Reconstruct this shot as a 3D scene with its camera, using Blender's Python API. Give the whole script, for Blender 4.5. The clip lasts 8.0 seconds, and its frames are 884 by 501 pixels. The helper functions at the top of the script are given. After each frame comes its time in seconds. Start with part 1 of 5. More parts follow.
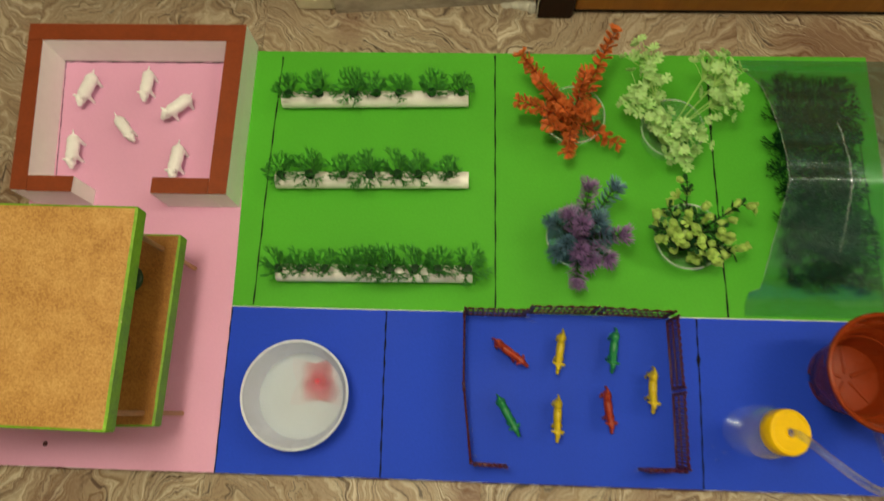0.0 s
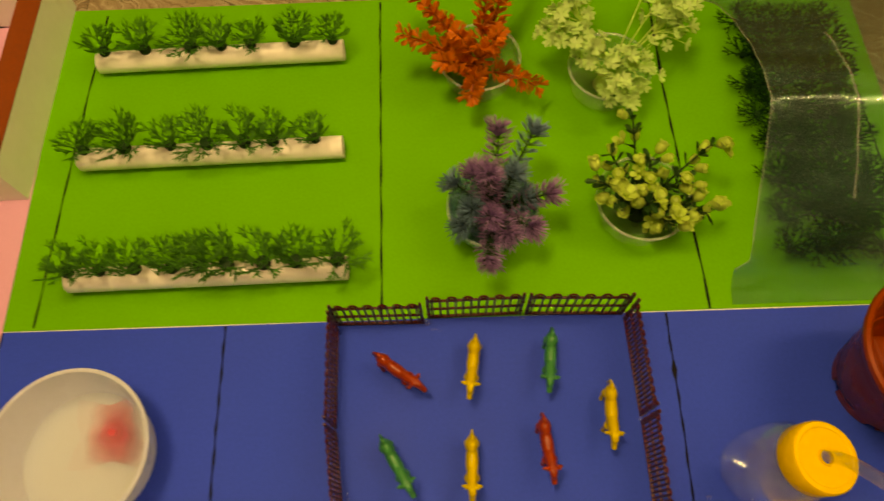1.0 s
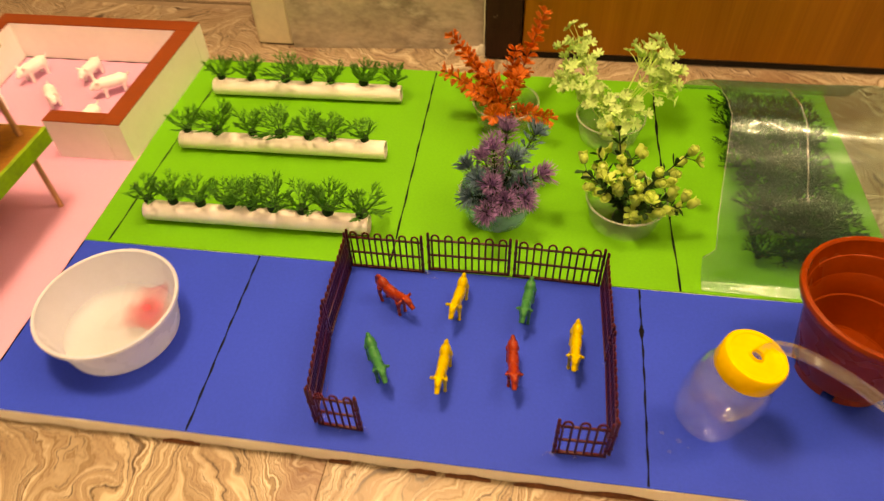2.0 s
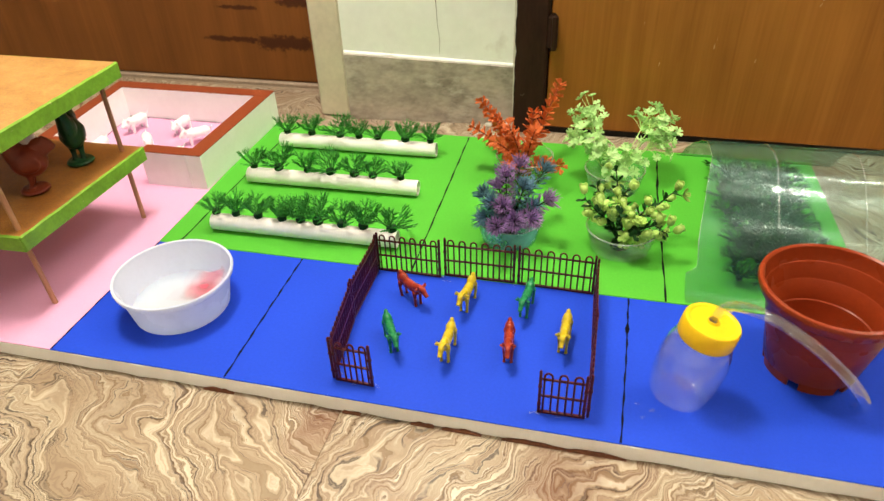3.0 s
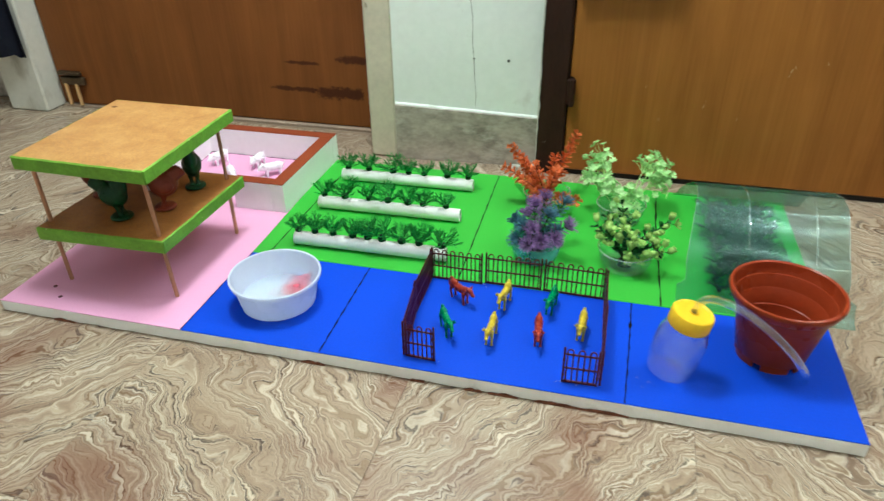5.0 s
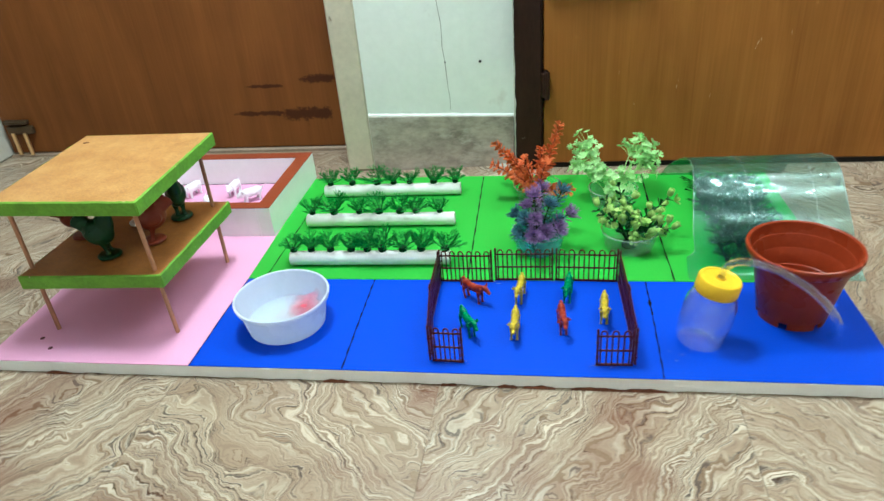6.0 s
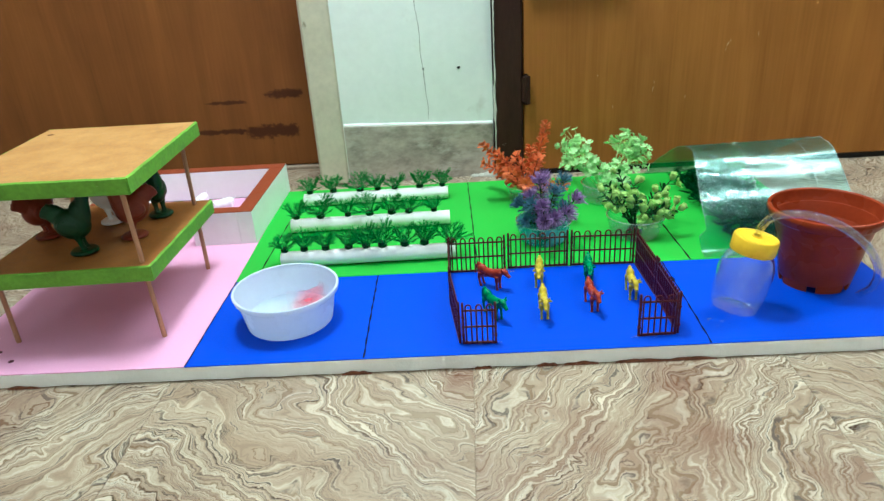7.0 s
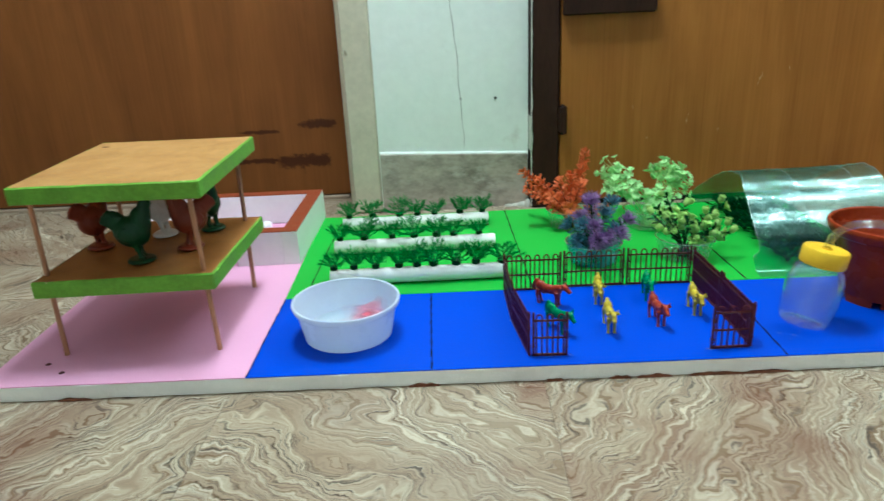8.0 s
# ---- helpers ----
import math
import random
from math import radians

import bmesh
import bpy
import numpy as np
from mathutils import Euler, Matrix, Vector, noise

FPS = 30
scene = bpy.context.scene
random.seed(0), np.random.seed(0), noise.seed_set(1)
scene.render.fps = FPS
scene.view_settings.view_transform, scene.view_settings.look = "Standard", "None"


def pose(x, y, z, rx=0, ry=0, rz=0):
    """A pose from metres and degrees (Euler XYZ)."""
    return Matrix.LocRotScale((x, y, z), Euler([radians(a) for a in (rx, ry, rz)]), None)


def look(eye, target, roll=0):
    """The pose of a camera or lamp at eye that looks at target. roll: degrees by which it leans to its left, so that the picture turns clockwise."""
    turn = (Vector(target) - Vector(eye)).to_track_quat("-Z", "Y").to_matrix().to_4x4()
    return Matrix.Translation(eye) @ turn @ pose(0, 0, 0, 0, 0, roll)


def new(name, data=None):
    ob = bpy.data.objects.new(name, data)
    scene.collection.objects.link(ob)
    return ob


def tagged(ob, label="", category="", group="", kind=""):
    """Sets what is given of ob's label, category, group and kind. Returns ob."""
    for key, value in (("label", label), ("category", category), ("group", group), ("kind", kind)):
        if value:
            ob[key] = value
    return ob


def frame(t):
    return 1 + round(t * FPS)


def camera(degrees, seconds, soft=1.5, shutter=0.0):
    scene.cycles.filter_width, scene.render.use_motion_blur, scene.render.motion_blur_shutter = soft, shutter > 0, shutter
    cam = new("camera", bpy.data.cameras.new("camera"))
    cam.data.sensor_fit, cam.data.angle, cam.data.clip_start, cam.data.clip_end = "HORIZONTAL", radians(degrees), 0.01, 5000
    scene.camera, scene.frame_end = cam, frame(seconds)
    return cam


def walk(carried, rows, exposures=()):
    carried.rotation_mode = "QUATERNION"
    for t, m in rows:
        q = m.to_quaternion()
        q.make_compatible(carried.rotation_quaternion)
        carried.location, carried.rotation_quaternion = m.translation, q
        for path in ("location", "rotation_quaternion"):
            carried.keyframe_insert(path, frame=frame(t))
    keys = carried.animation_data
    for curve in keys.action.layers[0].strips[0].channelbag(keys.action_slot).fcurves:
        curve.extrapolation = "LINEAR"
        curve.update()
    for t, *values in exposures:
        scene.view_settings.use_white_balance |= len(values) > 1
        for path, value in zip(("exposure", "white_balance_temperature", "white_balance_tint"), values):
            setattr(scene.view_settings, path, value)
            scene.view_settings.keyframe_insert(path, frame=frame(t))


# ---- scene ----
cam = camera(66.8, 8.0, 1.4, 0.5)
PATH = [
    (0, (0.32, -0.147, 0.915), (0.242, 0.354, -1.02), -7.3),
    (0.5, (0.347, -0.164, 0.814), (0.198, 0.522, -1.059), -11.2),
    (1, (0.422, -0.189, 0.624), (0.407, 0.597, -1.215), -2.9),
    (1.5, (0.457, -0.346, 0.607), (0.428, 0.776, -1.048), -0.7),
    (1.7, (0.47, -0.401, 0.58), (0.355, 0.834, -0.989), -1.8),
    (2.8, (0.568, -0.617, 0.548), (0.183, 0.913, -0.68), -1.2),
    (3, (0.569, -0.642, 0.529), (0.153, 0.936, -0.628), -2.2),
    (3.5, (0.534, -0.656, 0.475), (0.175, 0.97, -0.633), -2.7),
    (4, (0.507, -0.719, 0.519), (0.037, 0.875, -0.595), -3.4),
    (4.5, (0.528, -0.801, 0.583), (0.034, 0.795, -0.516), -1.3),
    (5, (0.562, -0.853, 0.617), (0.121, 0.79, -0.436), -0.9),
    (5.2, (0.567, -0.86, 0.621), (0.155, 0.788, -0.435), -1.1),
    (6.3, (0.44, -0.87, 0.547), (0.159, 0.863, -0.41), -5.7),
    (6.5, (0.423, -0.88, 0.518), (0.162, 0.876, -0.402), -5.1),
    (7, (0.338, -0.877, 0.463), (0.275, 0.936, -0.381), -3.7),
    (7.5, (0.293, -0.88, 0.439), (0.299, 0.962, -0.34), -2.6),
    (8, (0.24, -0.888, 0.414), (0.219, 0.987, -0.281), -2.7),
]
EXPOSURES = [(0.0, -0.4, 7300, -8), (0.5, -0.42, 8200, -14), (1.0, -0.42, 40000, 5), (1.3, 0.12, 95000, 34), (1.7, 0.38, 30000, 28), (2.8, 0.66, 6450, 6), (4.0, 1.05, 5550, -5), (5.2, 0.48, 4900, -8), (6.5, 0.7, 4700, -11), (7.5, 0.64, 4580, -13), (8.0, 0.43, 4550, -14)]
walk(cam, [(t, look(eye, target, roll)) for t, eye, target, roll in PATH], EXPOSURES)

# ---- world and light ----
world = bpy.data.worlds.new("room_surround")
world.use_nodes = True
world.node_tree.nodes["Background"].inputs[0].default_value = (0.75, 0.85, 1.0, 1)
world.node_tree.nodes["Background"].inputs[1].default_value = 0.06
scene.world = world


TUBE, GLOBE = (2.0, 0.43, 2.55), (0.14, 0.06, 1.65)
bulb = bpy.data.lights.new("ceiling_bulb_glow", "POINT")
bulb.energy, bulb.shadow_soft_size, bulb.color = 60, 0.18, (1.13, 0.96, 0.79)
new("ceiling_bulb_glow", bulb).location = GLOBE


# ---- materials ----
def nodes_of(name):
    m = bpy.data.materials.new(name)
    m.use_nodes = True
    nt = m.node_tree
    return m, nt, nt.nodes["Principled BSDF"]


def add(nt, kind, props=None, **ins):
    n = nt.nodes.new(kind)
    for k, v in (props or {}).items():
        setattr(n, k, v)
    for k, v in ins.items():
        put(nt, n, k, v)
    return n


def put(nt, n, key, value):
    key = key.replace("_", " ")
    sock = n.inputs[int(key[1:])] if key[0] == "i" and key[1:].isdigit() else n.inputs[key]
    if isinstance(value, bpy.types.NodeSocket):
        nt.links.new(value, sock)
    else:
        sock.default_value = value


def coords(nt, scale=(1, 1, 1), shift=False):
    c = add(nt, "ShaderNodeTexCoord").outputs["Object"]
    if shift:
        info = add(nt, "ShaderNodeObjectInfo")
        off = add(nt, "ShaderNodeVectorMath", {"operation": "SCALE"}, i0=(37.1, 17.3, 23.9), Scale=info.outputs["Random"])
        c = add(nt, "ShaderNodeVectorMath", {"operation": "ADD"}, i0=c, i1=off.outputs[0]).outputs[0]
    return add(nt, "ShaderNodeMapping", Vector=c, Scale=scale).outputs[0]


def noise_tex(nt, vec, scale, detail=3.0, rough=0.55, distort=0.0):
    return add(nt, "ShaderNodeTexNoise", Vector=vec, Scale=scale, Detail=detail, Roughness=rough, Distortion=distort).outputs[0]


def ramp(nt, fac, stops):
    r = add(nt, "ShaderNodeValToRGB", Fac=fac)
    el = r.color_ramp.elements
    while len(el) < len(stops):
        el.new(0.5)
    for e, (p, c) in zip(el, stops):
        e.position, e.color = p, (*c, 1) if len(c) == 3 else c
    return r.outputs[0]


def mix(nt, fac, a, b, blend="MIX"):
    m = add(nt, "ShaderNodeMix", {"data_type": "RGBA", "blend_type": blend})
    put(nt, m, "i0", fac), put(nt, m, "i6", a), put(nt, m, "i7", b)
    return m.outputs[2]


def rgba(c):
    return (c[0], c[1], c[2], 1.0)


def shade(c, k):
    return rgba([min(1.0, x * k) for x in c])


def surface(name, base, rough=0.5, var=0.25, big=8.0, fine=120.0, bump=0.1, bump_scale=300.0, spec=0.3,
            stretch=(1, 1, 1), island=0.0, shift=False, subsurface=0.0, metallic=0.0, stain=None, thin=0.0):
    """A plain real surface: colour wanders at two scales, roughness with it, and a fine relief."""
    m, nt, b = nodes_of(name)
    vec = coords(nt, stretch, shift)
    n1, n2 = noise_tex(nt, vec, big, 3), noise_tex(nt, vec, fine, 4, 0.6)
    both = add(nt, "ShaderNodeMath", {"operation": "MULTIPLY_ADD"}, i0=n2, i1=0.45, i2=add(nt, "ShaderNodeMath", {"operation": "MULTIPLY"}, i0=n1, i1=0.55).outputs[0]).outputs[0]
    col = ramp(nt, both, [(0.3, shade(base, 1 - var)[:3]), (0.7, shade(base, 1 + var)[:3])])
    if island:
        g = add(nt, "ShaderNodeNewGeometry").outputs["Random Per Island"]
        k = ramp(nt, g, [(0.0, (1 - island,) * 3), (1.0, (1.0, 1.0, 1.0))])
        col = mix(nt, 1.0, col, k, "MULTIPLY")
    if stain:
        colour, scale, low, high, st = stain
        n3 = noise_tex(nt, coords(nt, st), scale, 5, 0.65)
        col = mix(nt, ramp(nt, n3, [(low, (0, 0, 0)), (high, (1, 1, 1))]), col, rgba(colour))
    put(nt, b, "Base Color", col)
    put(nt, b, "Roughness", ramp(nt, n1, [(0.3, (max(0.02, rough - 0.08),) * 3), (0.7, (min(1, rough + 0.08),) * 3)]))
    put(nt, b, "Specular IOR Level", spec)
    put(nt, b, "Metallic", metallic)
    if subsurface:
        put(nt, b, "Subsurface Weight", subsurface)
        put(nt, b, "Subsurface Radius", (0.004, 0.004, 0.004))
    if thin:
        glow = add(nt, "ShaderNodeBsdfTranslucent", Color=col)
        both_ = add(nt, "ShaderNodeMixShader", i0=thin, i1=b.outputs[0], i2=glow.outputs[0])
        nt.links.new(both_.outputs[0], nt.nodes["Material Output"].inputs[0])
    if bump:
        bm_ = add(nt, "ShaderNodeBump", Strength=bump, Distance=0.001, Height=noise_tex(nt, vec, bump_scale, 3))
        put(nt, b, "Normal", bm_.outputs[0])
    return m


def clear_plastic(name, tint, haze, rough, gloss_gain, ripple=0.0, ripple_scale=(1, 1, 1), blur=0.0, shine=(1, 1, 1), cloud=(0.85, 0.88, 0.88), flat=0.022, steep=3.0, most=1.0, glint=0.0):
    """Thin clear plastic: the light passes straight on, a little haze, and a gloss that grows at a flat angle."""
    m, nt, b = nodes_of(name)
    nt.nodes.remove(b)
    out = nt.nodes["Material Output"]
    clear = add(nt, "ShaderNodeBsdfTransparent", Color=rgba(tint))
    milk = add(nt, "ShaderNodeBsdfDiffuse", Color=rgba(cloud))
    if blur:
        soft = add(nt, "ShaderNodeBsdfRefraction", Color=rgba(tint), Roughness=0.3, IOR=1.06)
        clear = add(nt, "ShaderNodeMixShader", i0=blur, i1=clear.outputs[0], i2=soft.outputs[0])
    vec = coords(nt, ripple_scale)
    hz = ramp(nt, noise_tex(nt, vec, 25, 4), [(0.35, (haze * 0.5,) * 3), (0.7, (haze * 1.5,) * 3)])
    body = add(nt, "ShaderNodeMixShader", i0=hz, i1=clear.outputs[0], i2=milk.outputs[0])
    gloss = add(nt, "ShaderNodeBsdfGlossy", Color=rgba(shine), Roughness=rough)
    f = add(nt, "ShaderNodeLayerWeight", Blend=0.5)
    if ripple:
        bp = add(nt, "ShaderNodeBump", Strength=ripple, Distance=0.004, Height=noise_tex(nt, vec, 30, 2))
        put(nt, gloss, "Normal", bp.outputs[0])
        put(nt, f, "Normal", bp.outputs[0])
    rise = add(nt, "ShaderNodeMath", {"operation": "POWER"}, i0=f.outputs["Facing"], i1=steep).outputs[0]
    k = add(nt, "ShaderNodeMath", {"operation": "MULTIPLY_ADD", "use_clamp": True}, i0=rise, i1=0.7 * gloss_gain, i2=flat * gloss_gain).outputs[0]
    k = add(nt, "ShaderNodeMath", {"operation": "MINIMUM"}, i0=k, i1=most).outputs[0]
    mixed = add(nt, "ShaderNodeMixShader", i0=k, i1=body.outputs[0], i2=gloss.outputs[0])
    if glint:  # a sharp share of the gloss, for the lamp's own image
        sharp = add(nt, "ShaderNodeBsdfGlossy", Color=rgba((1, 1, 1)), Roughness=0.09)
        if ripple:
            put(nt, sharp, "Normal", bp.outputs[0])
        mixed = add(nt, "ShaderNodeMixShader", i0=glint, i1=mixed.outputs[0], i2=sharp.outputs[0])
    nt.links.new(mixed.outputs[0], out.inputs[0])
    return m


def marble_floor():
    """Streaky marble: long veins of uneven width that bend together, on a pinkish brown ground."""
    m, nt, b = nodes_of("veined_brown_marble")
    vec = coords(nt, (1, 1, 1), True)

    def bent(v, scale, amount, detail):
        w = add(nt, "ShaderNodeTexNoise", Vector=v, Scale=scale, Detail=detail, Roughness=0.5)
        o = add(nt, "ShaderNodeVectorMath", {"operation": "SUBTRACT"}, i0=w.outputs["Color"], i1=(0.5, 0.5, 0.5)).outputs[0]
        o = add(nt, "ShaderNodeVectorMath", {"operation": "SCALE"}, i0=o, Scale=amount).outputs[0]
        return add(nt, "ShaderNodeVectorMath", {"operation": "ADD"}, i0=v, i1=o).outputs[0]

    flow = bent(bent(vec, 13.0, 0.06, 2.0), 55.0, 0.02, 4.0)
    turned = add(nt, "ShaderNodeMapping", Vector=flow, Rotation=(0, 0, 0.62)).outputs[0]
    across = add(nt, "ShaderNodeSeparateXYZ", Vector=turned).outputs[1]
    hills = noise_tex(nt, add(nt, "ShaderNodeMapping", Vector=turned, Scale=(5.0, 9.0, 1.0)).outputs[0], 1.0, 2.5, 0.5)
    # the veins follow the level lines of one height, so they run side by side, bend and close in loops
    level = add(nt, "ShaderNodeMath", {"operation": "MULTIPLY_ADD"}, i0=hills, i1=0.19, i2=across).outputs[0]

    def veins(per_metre, start, detail, rough):
        w = add(nt, "ShaderNodeMath", {"operation": "MULTIPLY_ADD"}, i0=level, i1=per_metre, i2=start).outputs[0]
        return add(nt, "ShaderNodeTexNoise", {"noise_dimensions": "1D"}, W=w, Scale=1.0, Detail=detail, Roughness=rough).outputs[0]

    wide, patch = noise_tex(nt, turned, 7.0, 3), noise_tex(nt, turned, 26.0, 4, 0.6)
    speck = noise_tex(nt, vec, 260, 3, 0.7)
    broad, slim, hair = veins(105.0, 3.1, 4.0, 0.66), veins(330.0, 11.7, 3.0, 0.6), veins(130.0, 27.3, 1.0, 0.5)
    col = ramp(nt, broad, [(0.25, (0.17, 0.115, 0.072)), (0.4, (0.28, 0.207, 0.138)), (0.48, (0.345, 0.265, 0.182)), (0.54, (0.41, 0.335, 0.237)), (0.61, (0.54, 0.47, 0.355)), (0.75, (0.68, 0.62, 0.495))])
    pale = mix(nt, 1.0, ramp(nt, slim, [(0.53, (0, 0, 0)), (0.62, (0.75, 0.75, 0.75))]), ramp(nt, patch, [(0.4, (0.1,) * 3), (0.62, (0.95,) * 3)]), "MULTIPLY")
    col = mix(nt, pale, col, (0.7, 0.65, 0.54, 1))
    tan = mix(nt, 1.0, ramp(nt, slim, [(0.4, (0.6, 0.6, 0.6)), (0.47, (0, 0, 0))]), ramp(nt, wide, [(0.4, (0.9,) * 3), (0.64, (0.35,) * 3)]), "MULTIPLY")
    col = mix(nt, tan, col, (0.17, 0.115, 0.07, 1))
    calm = ramp(nt, noise_tex(nt, vec, 9.0, 4, 0.6), [(0.44, (0, 0, 0)), (0.66, (0.55, 0.55, 0.55))])
    col = mix(nt, calm, col, ramp(nt, speck, [(0.35, (0.18, 0.12, 0.078)), (0.65, (0.3, 0.22, 0.15))]))
    thread = ramp(nt, hair, [(0.478, (0, 0, 0)), (0.494, (0.9, 0.9, 0.9)), (0.506, (0.9, 0.9, 0.9)), (0.522, (0, 0, 0))])
    thread = mix(nt, 1.0, thread, ramp(nt, patch, [(0.44, (0,) * 3), (0.55, (1.0,) * 3)]), "MULTIPLY")
    col = mix(nt, thread, col, (0.05, 0.032, 0.022, 1))
    col = mix(nt, ramp(nt, speck, [(0.68, (0, 0, 0)), (0.76, (0.5, 0.5, 0.5))]), col, (0.7, 0.66, 0.58, 1))
    rust = ramp(nt, noise_tex(nt, flow, 4.6, 5), [(0.54, (0, 0, 0)), (0.68, (0.7, 0.7, 0.7))])
    col = mix(nt, rust, col, (0.16, 0.072, 0.042, 1))
    put(nt, b, "Base Color", col)
    put(nt, b, "Roughness", ramp(nt, slim, [(0.3, (0.22,) * 3), (0.7, (0.42,) * 3)]))
    put(nt, b, "Normal", add(nt, "ShaderNodeBump", Strength=0.1, Distance=0.001, Height=slim).outputs[0])
    return m


def wood_veneer(name, dark, light, stains):
    m, nt, b = nodes_of(name)
    vec = coords(nt, (9, 9, 0.9))
    figure = noise_tex(nt, vec, 1.3, 4, 0.6, 1.2)
    grain = noise_tex(nt, coords(nt, (130, 130, 2.2)), 1.5, 4, 0.65)
    blot = noise_tex(nt, coords(nt), 2.6, 4)
    f = add(nt, "ShaderNodeMath", {"operation": "MULTIPLY_ADD"}, i0=grain, i1=0.22, i2=add(nt, "ShaderNodeMath", {"operation": "MULTIPLY_ADD"}, i0=figure, i1=0.45, i2=add(nt, "ShaderNodeMath", {"operation": "MULTIPLY"}, i0=blot, i1=0.3).outputs[0]).outputs[0]).outputs[0]
    col = ramp(nt, f, [(0.34, dark), (0.64, light)])
    scuff = ramp(nt, noise_tex(nt, coords(nt, (60, 60, 14)), 1.1, 4, 0.6), [(0.73, (0, 0, 0)), (0.8, (0.6, 0.6, 0.6))])
    col = mix(nt, scuff, col, rgba([c * 1.9 for c in light]))
    for zc, zw, x0, x1, low in stains:  # height, half height, from, to, threshold
        c = add(nt, "ShaderNodeTexCoord").outputs["Object"]
        xyz = add(nt, "ShaderNodeSeparateXYZ", Vector=c).outputs
        near = add(nt, "ShaderNodeMapRange", {"clamp": True}, Value=add(nt, "ShaderNodeMath", {"operation": "ABSOLUTE"}, i0=add(nt, "ShaderNodeMath", {"operation": "SUBTRACT"}, i0=xyz[2], i1=zc).outputs[0]).outputs[0])
        put(nt, near, "i1", zw * 1.3), put(nt, near, "i2", 0.0)
        side = add(nt, "ShaderNodeMapRange", {"clamp": True}, Value=xyz[0])
        put(nt, side, "i1", x0), put(nt, side, "i2", x0 + 0.05)
        stop = add(nt, "ShaderNodeMapRange", {"clamp": True}, Value=xyz[0])
        put(nt, stop, "i1", x1), put(nt, stop, "i2", x1 - 0.03)
        blotch = noise_tex(nt, coords(nt, (34, 34, 46)), 1.6, 6, 0.75)
        s = add(nt, "ShaderNodeMath", {"operation": "MULTIPLY"}, i0=near.outputs[0], i1=add(nt, "ShaderNodeMath", {"operation": "MINIMUM"}, i0=side.outputs[0], i1=stop.outputs[0]).outputs[0]).outputs[0]
        s = add(nt, "ShaderNodeMath", {"operation": "MULTIPLY_ADD"}, i0=s, i1=0.5, i2=add(nt, "ShaderNodeMath", {"operation": "MULTIPLY"}, i0=blotch, i1=0.75).outputs[0]).outputs[0]
        col = mix(nt, ramp(nt, s, [(low, (0, 0, 0)), (low + 0.14, (0.85, 0.85, 0.85))]), col, (0.045, 0.012, 0.006, 1))
    put(nt, b, "Base Color", col)
    put(nt, b, "Roughness", 0.45)
    put(nt, b, "Specular IOR Level", 0.2)
    put(nt, b, "Normal", add(nt, "ShaderNodeBump", Strength=0.08, Distance=0.001, Height=grain).outputs[0])
    return m


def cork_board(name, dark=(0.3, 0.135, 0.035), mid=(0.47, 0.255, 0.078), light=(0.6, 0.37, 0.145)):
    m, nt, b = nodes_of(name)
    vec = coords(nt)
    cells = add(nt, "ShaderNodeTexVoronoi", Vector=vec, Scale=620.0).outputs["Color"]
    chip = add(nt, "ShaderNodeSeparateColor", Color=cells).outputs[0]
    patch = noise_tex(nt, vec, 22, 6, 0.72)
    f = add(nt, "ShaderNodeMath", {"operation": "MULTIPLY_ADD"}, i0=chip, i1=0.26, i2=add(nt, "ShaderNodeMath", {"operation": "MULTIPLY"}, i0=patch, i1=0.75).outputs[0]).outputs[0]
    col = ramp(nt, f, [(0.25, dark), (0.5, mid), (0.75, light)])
    put(nt, b, "Base Color", col)
    put(nt, b, "Roughness", ramp(nt, chip, [(0.0, (0.3,) * 3), (1.0, (0.5,) * 3)]))
    put(nt, b, "Normal", add(nt, "ShaderNodeBump", Strength=0.25, Distance=0.001, Height=f).outputs[0])
    return m


MARBLE = marble_floor()
GROUT = surface("brown_grout", (0.3, 0.23, 0.165), 0.8)
WALL_WHITE = surface("off_white_wall_paint", (0.82, 0.85, 0.8), 0.6, 0.06, 3, 60, 0.25, 90, stain=((0.5, 0.47, 0.4), 6.0, 0.62, 0.8, (1, 1, 1)))
# unseen side walls: colour darkened so that they bounce less light
ROOM_DIM = surface("low_bounce_wall_paint", (0.24, 0.235, 0.22), 0.7, 0.05, 2, 40, 0.1, 60)
PIER_PAINT = surface("grimy_white_paint", (0.6, 0.59, 0.52), 0.6, 0.1, 4, 60, 0.35, 70, stain=((0.3, 0.27, 0.2), 9.0, 0.55, 0.75, (1, 1, 0.5)))
CREAM = surface("worn_cream_paint", (0.6, 0.55, 0.42), 0.5, 0.14, 12, 90, 0.25, 120, stain=((0.22, 0.17, 0.11), 26.0, 0.66, 0.74, (1, 1, 0.6)))
STONE_SKIRT = surface("greyish_brown_marble_skirting", (0.38, 0.335, 0.28), 0.4, 0.5, 14, 60, 0.12, 100, stretch=(1, 1, 1.6), stain=((0.5, 0.46, 0.4), 16.0, 0.52, 0.66, (1, 1, 2)))
DARK_FRAME = surface("dark_stained_frame_wood", (0.028, 0.012, 0.007), 0.6, 0.4, 6, 40, 0.2, 60, stretch=(6, 6, 1), stain=((0.28, 0.22, 0.16), 60.0, 0.71, 0.76, (1, 1, 1)), spec=0.15)
VENEER_L = wood_veneer("reddish_brown_veneer", (0.125, 0.044, 0.01), (0.24, 0.09, 0.019), [(0.093, 0.009, 0.14, 0.31, 0.58), (0.090, 0.022, 0.26, 0.43, 0.57), (0.068, 0.040, 0.322, 0.366, 0.60), (0.158, 0.008, 0.18, 0.32, 0.61), (0.172, 0.017, 0.32, 0.45, 0.60)])
